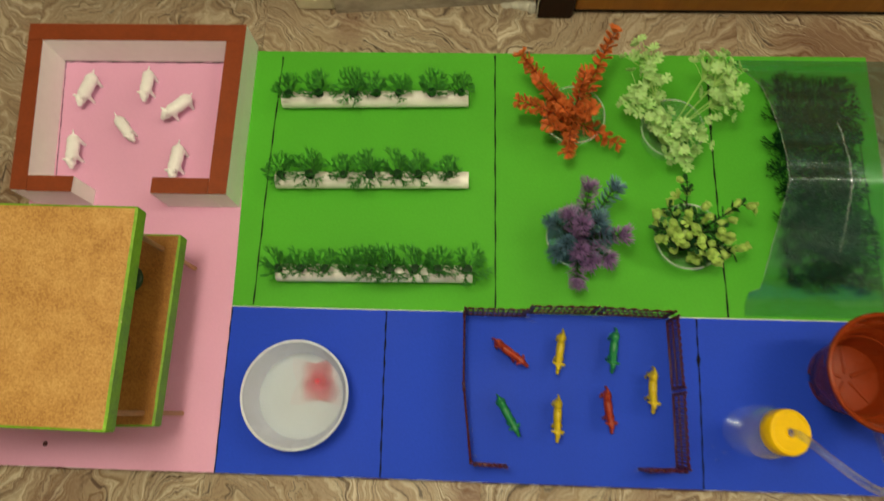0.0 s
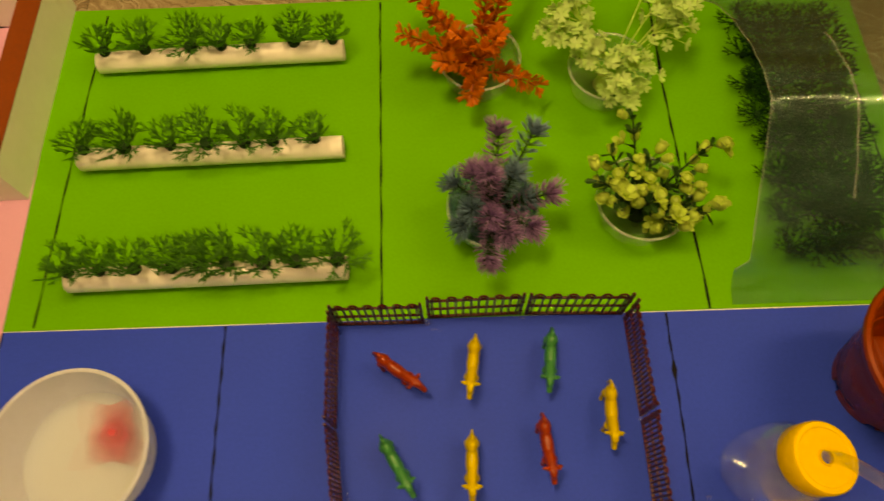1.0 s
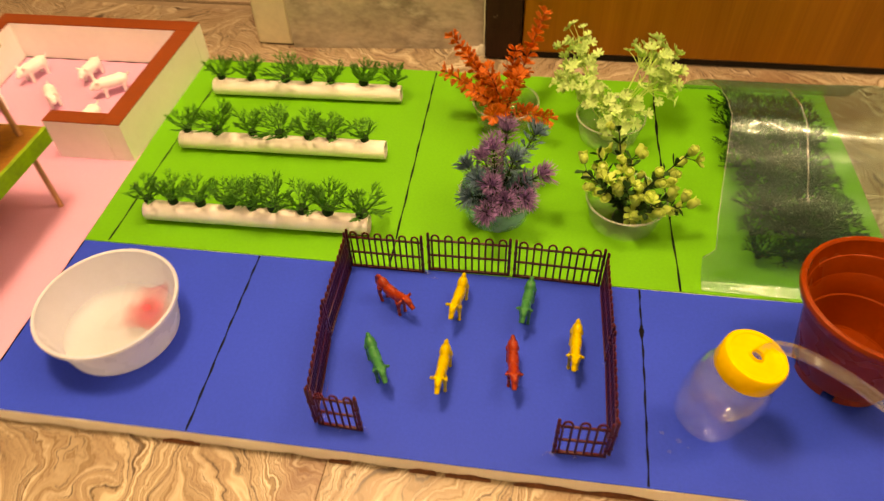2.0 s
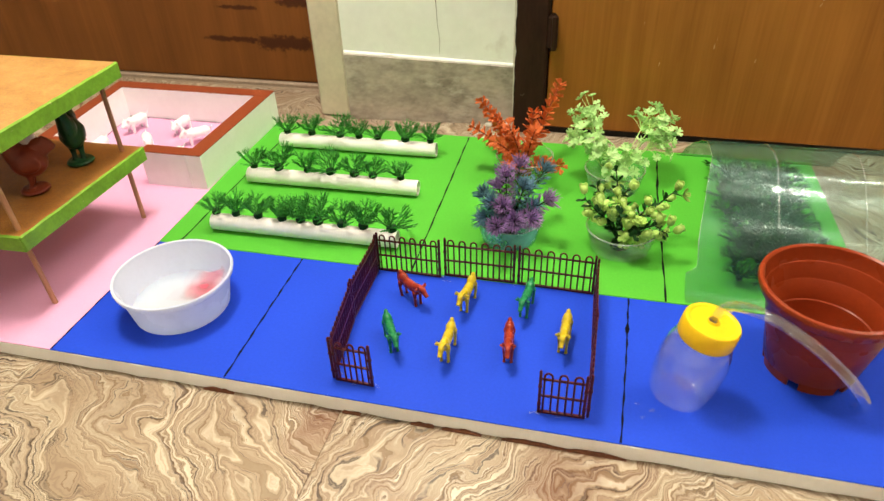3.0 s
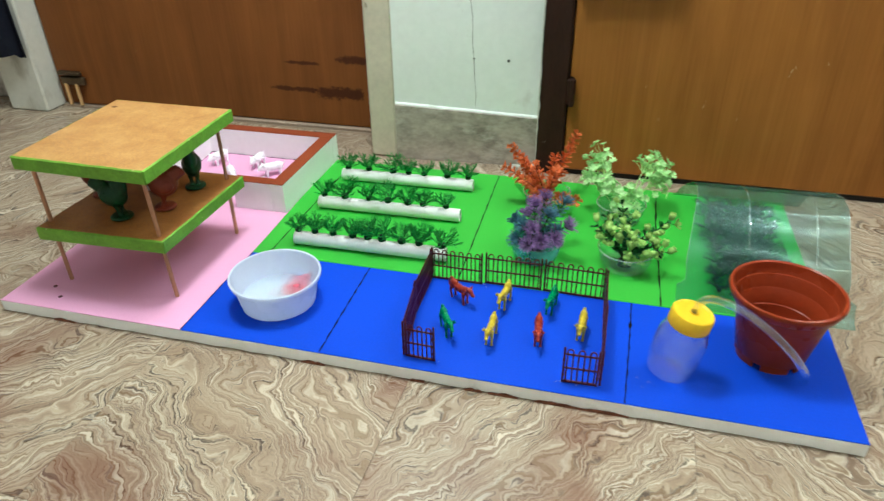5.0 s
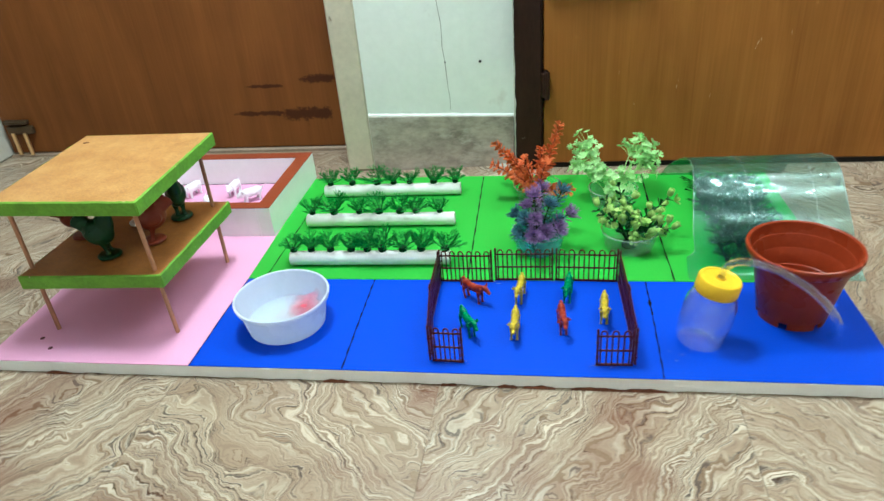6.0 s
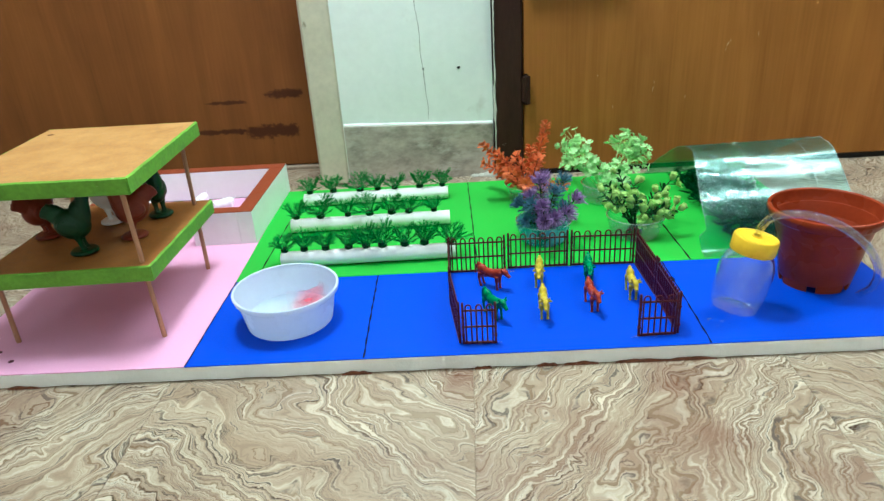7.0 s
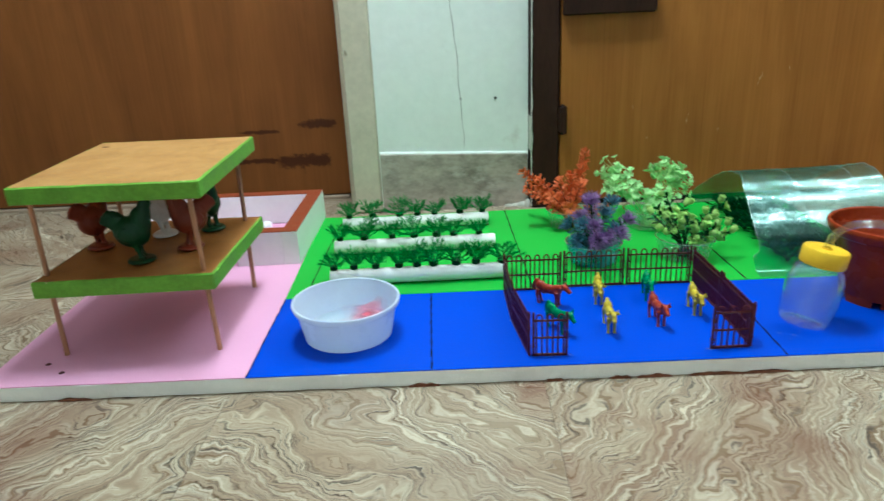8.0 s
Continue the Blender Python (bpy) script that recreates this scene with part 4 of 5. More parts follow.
for (xa, ya), (xb, yb), xs, words in rows3:
    turn = math.degrees(math.atan2(yb - ya, xb - xa))
    pipe(((xa + xb) / 2, (ya + yb) / 2, T), math.hypot(xb - xa, yb - ya), turn, words)
    for i, x in enumerate(xs):
        y = ya + (yb - ya) * (x - xa) / (xb - xa) + 0.003
        plug, fr = SPRIGS[rng.randrange(len(SPRIGS))]
        sp = thing("plastic_sprig", (x, y, T + 0.0232), "small feathery green plastic plant stuck into the white pipe", "plastic plant", "sprigs in the pipes", turn=rng.uniform(-55, 55))
        k = rng.uniform(0.85, 1.15)
        sp.scale = (k, k, k * rng.uniform(0.95, 1.2))
        part("plug", plug, None, sp, "dark plug")
        part("fronds", fr, None, sp)

# ---- tubs with coloured plants ----
def tub(at, r, h, material, words):
    c = thing("plastic_tub", at, words, "tub", "plant tubs")
    s = Shape()
    rb = r * 0.84
    s.lathe([(0.0005, 0.0), (rb - 0.002, 0.0), (rb, 0.0015), (rb + (r - rb) * 0.75, h * 0.72), (r - 0.002, h * 0.74), (r - 0.001, h * 0.97),
             (r - 0.0018, h * 0.97), (r - 0.003, h * 0.745), (rb + (r - rb) * 0.75 - 0.001, h * 0.725), (rb - 0.001, 0.003), (0.0005, 0.0015)], 48)
    part("tub_body", s, material, c).visible_shadow = False
    s = Shape()
    s.lathe([(r - 0.0018, h * 0.965), (r, h * 0.965), (r + 0.0012, h * 0.98), (r + 0.0008, h), (r - 0.0012, h), (r - 0.0018, h * 0.965)], 48)
    part("tub_rim", s, FILM_EDGE, c, "rolled whitish rim")
    return c


def curve(a, b, sag, n=7):
    a, b = Vector(a), Vector(b)
    return [a.lerp(b, i / (n - 1)) + Vector((0, 0, sag * math.sin(math.pi * i / (n - 1)))) for i in range(n)]


def along(pts, u):
    x = u * (len(pts) - 1)
    i = min(int(x), len(pts) - 2)
    return pts[i].lerp(pts[i + 1], x - i), (pts[i + 1] - pts[i]).normalized()


def around(d, a):
    u = d.orthogonal().normalized()
    return u * math.cos(a) + d.cross(u) * math.sin(a)


def orange_branch(s, foot, tip, rng):
    """A stem with spaced pairs of fan-shaped, notched leaves."""
    pts = curve(foot, tip, 0.006)
    s.tube(pts, [0.0013, 0.0012, 0.0011, 0.001, 0.0009, 0.0008, 0.0006], 6, 0)
    L = (Vector(tip) - Vector(foot)).length
    n = max(5, int(L / 0.0112))
    for i in range(n):
        q, d = along(pts, 0.22 + 0.78 * i / (n - 1))
        grow = 1.0 - 0.25 * i / n
        for j in range(4):
            o = around(d, math.pi * j / 2 + i * 0.8 + rng.uniform(-0.3, 0.3))
            e = (o + d * rng.uniform(0.6, 1.2)).normalized()
            s.tube([q, q + e * 0.005], 0.0004, 4, 0)
            for m in (-1, 1):
                s.leaf(q + e * 0.003, e + o.cross(d) * 0.4 * m + d * rng.uniform(-0.1, 0.3), o.cross(d) + d * rng.uniform(-0.8, 0.8), 0.0128 * grow * rng.uniform(0.8, 1.25), 0.0076 * grow, k=1, notched=True)


def needle_branch(s, foot, tip, rng):
    """A dark stem with whorls of needles and a full brush at its tip."""
    pts = curve(foot, tip, 0.005)
    s.tube(pts, [0.0015, 0.0014, 0.0013, 0.0012, 0.001, 0.0009, 0.0007], 6, 0)
    L = (Vector(tip) - Vector(foot)).length
    n = max(6, int(L / 0.0100))
    for i in range(n):
        q, d = along(pts, 0.22 + 0.78 * i / (n - 1))
        for j in range(11):
            o = around(d, 2 * math.pi * j / 11 + i * 0.5 + rng.uniform(-0.2, 0.2))
            e = (o + d * rng.uniform(0.45, 0.95)).normalized()
            ln = (0.0135 + 0.0055 * i / n) * rng.uniform(0.75, 1.15)
            s.needle(q, e, ln * 0.75, 0.0005, 0)
            for m in (-1, 1):
                s.needle(q + e * ln * 0.45, e + d.cross(o) * 0.28 * m, ln * 0.55, 0.00075, 1)
    q, d = along(pts, 1.0)
    for j in range(46):
        o = around(d, j * 2.4)
        e = o * rng.uniform(0.1, 1.3) + d * 0.9
        s.needle(q - d * 0.005, e, 0.0195 * rng.uniform(0.75, 1.1), 0.00095, 1)


def petal_branch(s, foot, tip, rng, spread=0.020, flowers=20):
    pts = curve(foot, tip, 0.004)
    s.tube(pts, 0.0008, 5, 0)
    knot, d0 = along(pts, 0.72)
    for i in range(flowers):
        c = Vector(tip) + Vector((rng.gauss(0, 1), rng.gauss(0, 1), rng.gauss(0, 0.85))) * spread * 0.58 + Vector((0, 0, -0.006))
        s.tube([knot, knot.lerp(c, 0.6) + Vector((0, 0, 0.002)), c], 0.00045, 4, 0)
        d = (c - knot + Vector((0, 0, 0.012)) + Vector((rng.gauss(0, 1), rng.gauss(0, 1) - 0.5, rng.gauss(0, 1))) * 0.016).normalized()
        t0, z = rng.uniform(0, 6.28), rng.uniform(0.9, 1.3)
        for j in range(4):
            o = around(d, t0 + j * math.pi / 2)
            s.leaf(c, o + d * 0.25, d.cross(o), 0.0068 * z, 0.0066 * z, 0.0006, 0.12, 1, True)


def bud_branch(s, foot, tip, rng):
    """A dark stem with dark leaves and cupped yellow flowers of rounded petals."""
    pts = curve(foot, tip, 0.004)
    s.tube(pts, [0.0016, 0.0015, 0.0014, 0.0012, 0.001, 0.0009, 0.0007], 6, 0)
    n = max(5, int((Vector(tip) - Vector(foot)).length / 0.015))
    for i in range(n):
        q, d = along(pts, 0.3 + 0.7 * i / (n - 1))
        turn = rng.uniform(0, 6.28)
        for j in range(4 if i % 2 else 3):
            o = around(d, 1.57 * j + turn + rng.uniform(-0.4, 0.4))
            e = (o + d * 0.6).normalized()
            if j < 2 and rng.random() < (0.66 if i else 0.2):
                far = q + e * rng.uniform(0.006, 0.013)
                s.tube([q, far], 0.0006, 4, 0)
                z = rng.uniform(0.85, 1.2)
                f = (e + Vector((0, 0, 0.5))).normalized()
                star = rng.random() < 0.3
                for m in range(5 if star else 4):
                    a = m * (1.257 if star else 1.571)
                    out, stand = (0.8, 0.6) if star else (0.42, 0.9)
                    s.leaf(far, around(f, a) * out + f * stand, around(f, a + 1.571), (0.0115 if star else 0.0110) * z, 0.0068 * z, 0.0007, 0.08, 1)
                size = 0.0022 if star else 0.0047
                s.ball(far + f * 0.0045, (size * z, size * z, 1.35 * size * z), f.to_track_quat("Z", "Y").to_matrix(), 9, 7, 1)
            else:
                s.leaf(q, e, d.cross(o), 0.0125 * rng.uniform(0.8, 1.1), 0.0058, k=2)


def tub_plant(name, at, build, tips, mats, words, category="plastic plant", seed=1, pick=None, tints=None):
    rng = random.Random(seed)
    p = thing(name, at, words, category, "plants in the tubs")
    s = Shape()
    s.lathe([(0.0001, 0.0), (0.012, 0.0), (0.010, 0.008), (0.004, 0.014), (0.0001, 0.0145)], 16)
    part("foot", s, mats[0] if not pick else STEM_DARK, p, "moulded foot")
    for i, tip in enumerate(tips):
        s = Shape()
        foot = (tip[0] * 0.06, tip[1] * 0.06, 0.010)
        build(s, foot, tip, rng)
        part("branch", s, pick[i] if pick else mats, p, tints[i] if tints else "")


TUB_H = 0.034
tubs = {"orange": (0.463, 0.276, T), "lime": (0.598, 0.258, T), "purple": (0.467, 0.100, T), "yellow": (0.611, 0.103, T)}
tub(tubs["orange"], 0.043, TUB_H, CUP_CLEAR, "clear plastic tub holding an orange plastic plant")
tub(tubs["lime"], 0.043, TUB_H, CUP_CLEAR, "clear plastic tub holding a lime flowered plant")
tub(tubs["purple"], 0.0435, TUB_H, CUP_BLUE, "bluish clear plastic tub holding a purple plant")
tub(tubs["yellow"], 0.0445, TUB_H, CUP_CLEAR, "clear plastic tub holding a yellow-green plant")


def rel(key, points):
    c = tubs[key]
    return [(x - c[0], y - c[1], z - T - 0.002) for x, y, z in points]


def on_tub(key):
    return (tubs[key][0], tubs[key][1], T + 0.002)


tub_plant("orange_plant", on_tub("orange"), orange_branch, rel("orange", [(0.388, 0.333, 0.108), (0.386, 0.275, 0.092), (0.412, 0.300, 0.10), (0.440, 0.262, 0.105), (0.478, 0.262, 0.10), (0.451, 0.214, 0.072), (0.517, 0.230, 0.062), (0.503, 0.351, 0.136), (0.470, 0.31, 0.105), (0.425, 0.245, 0.085)]),
          [STEM_RUST, LEAF_ORANGE], "orange-red plastic plant with ruffled leaves in a tub", seed=3)
tub_plant("lime_plant", on_tub("lime"), petal_branch, rel("lime", [(0.533, 0.280, 0.094), (0.549, 0.335, 0.112), (0.556, 0.300, 0.100), (0.565, 0.262, 0.092), (0.613, 0.232, 0.090), (0.600, 0.215, 0.075), (0.654, 0.311, 0.118), (0.666, 0.300, 0.105), (0.640, 0.330, 0.110), (0.585, 0.245, 0.088), (0.655, 0.285, 0.092)]),
          [STEM_LIME, LEAF_LIME], "pale lime plastic plant with four-petalled flowers in a tub", seed=4)
P_, T_ = [STEM_DARK, LEAF_PURPLE], [STEM_DARK, LEAF_TEAL]
tub_plant("purple_plant", on_tub("purple"), needle_branch, rel("purple", [(0.473, 0.150, 0.105), (0.506, 0.152, 0.100), (0.517, 0.093, 0.088), (0.459, 0.034, 0.078), (0.460, 0.098, 0.118), (0.430, 0.112, 0.078), (0.500, 0.065, 0.075), (0.445, 0.080, 0.085), (0.485, 0.110, 0.095), (0.436, 0.075, 0.062), (0.478, 0.062, 0.070), (0.498, 0.098, 0.072), (0.448, 0.118, 0.088), (0.462, 0.072, 0.086)]),
          P_, "bushy purple and teal plastic plant in a bluish tub", seed=6, pick=[P_, T_, P_, P_, P_, T_, P_, T_, T_, T_, P_, T_, P_, P_],
          tints=["purple", "teal", "purple", "purple", "purple", "teal", "purple", "teal", "teal", "teal", "purple", "teal", "purple", "purple"])
tub_plant("yellow_plant", on_tub("yellow"), bud_branch, rel("yellow", [(0.597, 0.160, 0.100), (0.668, 0.137, 0.088), (0.662, 0.078, 0.066), (0.563, 0.105, 0.085), (0.628, 0.066, 0.068), (0.610, 0.120, 0.094), (0.580, 0.085, 0.082), (0.640, 0.105, 0.085), (0.575, 0.130, 0.090), (0.605, 0.080, 0.085), (0.648, 0.085, 0.07)]),
          [STEM_DARK, LEAF_YELLOW, LEAF_DARK], "yellow-green plastic plant with plump buds in a tub", seed=8)

# ---- clear tunnel over dark plants ----
TX0, TX1, TY0, TY1 = 0.700, 0.917, 0.004, 0.384
tunnel = thing("plastic_tunnel", ((TX0 + TX1) / 2, (TY0 + TY1) / 2, T), "clear creased plastic sheet arched as a greenhouse tunnel", "plastic sheet")


PROFILE = ((0.0, 0.0006), (0.014, 0.0042), (0.022, 0.013), (0.036, 0.038), (0.042, 0.046), (0.085, 0.078), (0.130, 0.106), (0.152, 0.1145), (0.176, 0.1150), (0.215, 0.104), (0.262, 0.082), (0.310, 0.056), (0.345, 0.030), (0.362, 0.009), (0.370, 0.0030), (0.378, 0.0012))


def arch(x, u):
    """A point on the sheet: u runs over the arch from front to back."""
    y = u * PROFILE[-1][0]
    i = max(k for k in range(len(PROFILE) - 1) if PROFILE[k][0] <= y + 1e-9)
    (y0, z0), (y1, z1) = PROFILE[i], PROFILE[i + 1]
    z = z0 + (z1 - z0) * (y - y0) / (y1 - y0)
    up = min(1.0, z / 0.05)
    pleat = math.sin((y - 0.046) * 150 + 0.6 * math.sin(x * 19)) * (1.0 if 0.046 < y < 0.24 else 0.4)
    z += up * (0.0007 * pleat + 0.0026 * noise.noise(Vector((x * 7, y * 24, 0.4))) + 0.0008 * noise.noise(Vector((x * 40, y * 70, 2.2))))
    half = (TX1 - TX0) / 2
    lift = 0.003 * max(0.0, x / half) ** 2 * up
    rim = -0.008 * z / 0.115 * (1 if x < 0 else -0.4) + (0.012 * (x / half) if y < 0.03 else 0.0)
    west = max(0.0, -x / half)
    rim += west * (0.016 * min(1.0, max(0.0, (y - 0.05) / 0.1)) * min(1.0, max(0.0, (0.36 - y) / 0.06)) - 0.012 * max(0.0, (y - 0.355) / 0.04))
    return (x + rim, y - (TY1 - TY0) / 2, max(z + lift, 0.0006))


s = Shape()
nx_, nu = 30, 110
xs = [-(TX1 - TX0) / 2 + (TX1 - TX0) * i / nx_ for i in range(nx_ + 1)]
rings = [[arch(x, j / nu) for x in xs] for j in range(nu + 1)]
s.rings([r + [(p[0], p[1], p[2] + 0.0004) for p in r[::-1]] for r in rings], True, True)
sheet = part("sheet", s, FILM, tunnel)
sheet.visible_shadow = False
for cx, r, u0, u1 in ((0.788, 0.0009, 0.19, 0.62), (0.874, 0.0007, 0.14, 0.52), (TX0 + 0.0005, 0.0005, 0.07, 0.9), (TX1 - 0.0005, 0.0006, 0.1, 0.8)):
    s = Shape()
    x = cx - (TX0 + TX1) / 2
    s.tube([(p[0], p[1], p[2] + 0.0006) for p in (arch(x, u0 + (u1 - u0) * j / 60) for j in range(61))], r, 5)
    part("crease", s, FILM_EDGE, tunnel, "white crease in the sheet")

CLUMPS = [forked_meshes(40 + i, 14, 0.0145, 0.0019, TANK_DARK) for i in range(4)]
rng = random.Random(9)
for i in range(8):
    for j, x in enumerate((0.755, 0.775, 0.796, 0.817, 0.838)):
        y = 0.058 + i * 0.0388 + rng.uniform(-0.006, 0.006)
        base, fr = CLUMPS[rng.randrange(4)]
        c = thing("tunnel_plant", (x + rng.uniform(-0.006, 0.006), y, T + 0.005), "dark green feathery plastic plant under the clear sheet", "plastic plant", "plants in the tunnel", turn=rng.uniform(0, 360))
        edge = 0.58 if i in (0, 7) or j == 0 else 0.78
        k = edge * rng.uniform(0.9, 1.15)
        c.scale = (k, k, k * 0.75)
        part("plug", base, None, c, "dark plug")
        part("fronds", fr, None, c)

# ---- white bowl ----
BOWL = (0.1075, -0.1170, T)
bowl = thing("plastic_bowl", BOWL, "round white plastic bowl on the blue paper", "bowl")
s = Shape()
s.lathe([(0.0005, 0.0), (0.050, 0.0), (0.0535, 0.002), (0.0605, 0.040), (0.0608, 0.0405), (0.0632, 0.0412), (0.0648, 0.0432), (0.0662, 0.0485), (0.0658, 0.0498), (0.0646, 0.0501),
         (0.0628, 0.0495), (0.0620, 0.0440), (0.0590, 0.039), (0.0525, 0.005), (0.0495, 0.0022), (0.0005, 0.002)], 64)
part("bowl_body", s, BOWL_WHITE, bowl)
bowl.scale = (1.03, 1.03, 1.0)
water = thing("water_surface", (BOWL[0], BOWL[1], T + 0.011), "clear water standing in the white bowl", "water")
s = Shape()
s.lathe([(0.0005, 0.0), (0.028, 0.0003), (0.0548, 0.0), (0.0548, -0.0006), (0.0005, -0.0006)], 48)
ob = part("water_sheet", s, WATER, water)
ob.visible_shadow = False
red = thing("red_plastic_scrap", (BOWL[0] + 0.021, BOWL[1] + 0.018, T + 0.0025), "crumpled translucent red plastic lying in the white bowl", "plastic scrap")
s = Shape()
rng = random.Random(2)
grid = []
for i in range(15):
    row = []
    for j in range(15):
        u, v = i / 7 - 1, j / 7 - 1
        k = 1 - 0.22 * (0.5 + 0.5 * math.sin(4 * math.atan2(v, u + 1e-6) + 1))
        x, y = 0.034 * u * k, 0.030 * v * k
        out = math.hypot(x + 0.021, y + 0.018)
        if out > 0.057:
            x, y, out = (x + 0.021) * 0.057 / out - 0.021, (y + 0.018) * 0.057 / out - 0.018, 0.057
        z = 0.015 + 0.0018 * noise.noise(Vector((x * 90, y * 90, 1.3))) + 0.3 * max(0, x * 0.7 + y * 0.7)
        row.append((x, y, max(z, 0.005 + max(0.0, out - 0.0525) * 5.4)))  # it drapes up the bowl's side
    grid.append(row)
s.rings([r + [(p[0], p[1], p[2] - 0.0006) for p in r[::-1]] for r in grid], True, True)
part("scrap", s, RED_FILM, red)

# ---- toy fence ----
FENCE_H = 0.0555
fence = thing("toy_fence", (0.45, -0.1, T), "maroon plastic toy fence round the coloured cows", "fence")
FENCE_BITS = {}


def fence_panel(a, b, loops):
    """A panel from a to b: two posts, three rails and looped bars."""
    a, b = Vector((*a, 0)) - Vector((0.45, -0.1, 0)), Vector((*b, 0)) - Vector((0.45, -0.1, 0))
    L = (b - a).length
    key = (round(L, 4), loops)
    if key not in FENCE_BITS:
        s = Shape()
        for z, w in ((0.0014, 0.0014), (0.0235, 0.0011), (0.0455, 0.0011)):
            s.box(0, L, -w, w, z - w, z + w, 0.0003)
        frame_ = s.mesh("panel", FENCE_RED)
        s = Shape()
        s.box(-0.0014, 0.0014, -0.0014, 0.0014, 0.0, FENCE_H - 0.001, 0.0004)
        s.ball((0, 0, FENCE_H - 0.0005), (0.0015, 0.0015, 0.0016), None, 10, 6)
        for z in (0.012, 0.036):
            s.tube([(-0.0018, 0, z), (0.0018, 0, z)], 0.0021, 8)
        post = s.mesh("post", FENCE_RED)
        s = Shape()
        pitch = (L - 0.004) / loops
        w = pitch * 0.26
        pts = [(-w, 0, 0.001), (-w, 0, 0.049)] + [(-w * math.cos(q * math.pi / 6), 0, 0.049 + 1.25 * w * math.sin(q * math.pi / 6)) for q in range(1, 6)] + [(w, 0, 0.049), (w, 0, 0.001)]
        s.tube(pts, 0.00105, 6)
        FENCE_BITS[key] = (frame_, post, s.mesh("looped_bar", FENCE_RED), pitch)
    frame_, post, bar, pitch = FENCE_BITS[key]
    p = part("panel", frame_, None, fence)
    p.matrix_basis = pose(a.x, a.y, 0, 0, 0, math.degrees(math.atan2(b.y - a.y, b.x - a.x)))
    for x in (0.0016, L - 0.0016):
        q = part("post", post, None, p)
        q.location = (x, 0, 0)
    for i in range(loops):
        q = part("looped_bar", bar, None, p)
        q.location = (0.002 + (i + 0.5) * pitch, 0, 0)


FBL, FBR, FFL, FFR = (0.3165, -0.003), (0.5840, -0.001), (0.3290, -0.193), (0.5885, -0.192)
fence_panel(FBL, (0.3985, -0.0035), 6)
fence_panel((0.4015, 0.0015), (0.4895, 0.0025), 6)
fence_panel((0.4925, 0.002), FBR, 6)
fence_panel((0.3170, -0.0065), (0.3180, -0.0985), 11)
fence_panel((0.3185, -0.1015), FFL, 11)
fence_panel((0.5855, -0.0045), (0.5880, -0.096), 11)
fence_panel((0.5885, -0.099), FFR, 11)
fence_panel((0.3320, -0.1935), (0.3735, -0.1950), 3)
fence_panel((0.5400, -0.1940), (0.5860, -0.1930), 3)
for gx, gy, gr in ((0.401, -0.004, 0.004), (0.49, -0.002, 0.003), (0.334, -0.186, 0.0035), (0.318, -0.1, 0.003), (0.352, -0.196, 0.003), (0.541, -0.196, 0.003), (0.586, -0.19, 0.0035), (0.56, -0.197, 0.0025), (0.587, -0.098, 0.0025)):
    s = Shape()
    s.ball((gx - 0.45, gy + 0.1, 0.0003), (gr, gr * 0.7, 0.0011), None, 12, 6)
    part("glue_blob", s, GLUE, fence, "dried clear glue")

for x0, y0, x1, y1, w in ((0.372, -0.192, 0.380, -0.1985, 0.0013), (0.532, -0.1985, 0.541, -0.194, 0.0013), (0.330, -0.150, 0.331, -0.176, 0.0009),
                          (0.402, -0.011, 0.414, -0.012, 0.0012)):
    s = Shape()
    s.tube([(x0 - 0.45, y0 + 0.1, 0.0002), ((x0 + x1) / 2 - 0.449, (y0 + y1) / 2 + 0.101, 0.0004), (x1 - 0.45, y1 + 0.1, 0.0002)], [w * 0.5, w, w * 0.4], 6)
    part("glue_smear", s, GLUE, fence, "dried clear glue")


def cow_mesh():
    s = Shape()
    s.ball((0, 0.0, 0.0245), (0.0064, 0.0175, 0.0074), None, 20, 14)
    s.ball((0, 0.0125, 0.0275), (0.0064, 0.0080, 0.0082), None, 16, 12)
    s.ball((0, -0.011, 0.0255), (0.0059, 0.0078, 0.0080), None, 16, 12)
    s.ball((0, 0.0172, 0.0338), (0.0030, 0.0036, 0.0044), None, 12, 8)  # the high root of the tail
    s.tube([(0, -0.012, 0.0280), (0, -0.0205, 0.0318)], [0.0058, 0.0044], 12)
    s.ball((0, -0.0228, 0.0318), (0.0042, 0.0056, 0.0046), None, 14, 10)
    s.tube([(0, -0.0238, 0.0305), (0, -0.0312, 0.0252)], [0.0037, 0.0028], 10)
    for x in (-1, 1):
        s.tube([(x * 0.003, -0.0205, 0.0345), (x * 0.0058, -0.0212, 0.0366), (x * 0.0064, -0.0222, 0.0396)], [0.0016, 0.0013, 0.0009], 8)
        s.ball((x * 0.0066, -0.0195, 0.0325), (0.0040, 0.0016, 0.0020), None, 10, 6)
        for y, back in ((-0.0125, 0), (0.0138, 1)):
            s.tube([(x * 0.0042, y, 0.023), (x * 0.0045, y + 0.0018 * back, 0.0125), (x * 0.0045, y - 0.0004, 0.0022), (x * 0.0045, y - 0.0012, 0.0)], [0.0038, 0.0022, 0.0018, 0.0025], 8)
    s.ball((0, 0.0075, 0.0180), (0.0038, 0.0048, 0.0030), None, 12, 8)
    s.tube([(0, 0.0190, 0.0350), (0, 0.0232, 0.0295), (0, 0.0236, 0.0170)], [0.0020, 0.0014, 0.0015], 8)
    return melted("toy_cow", s, COW_RED, 0.0008, 3)


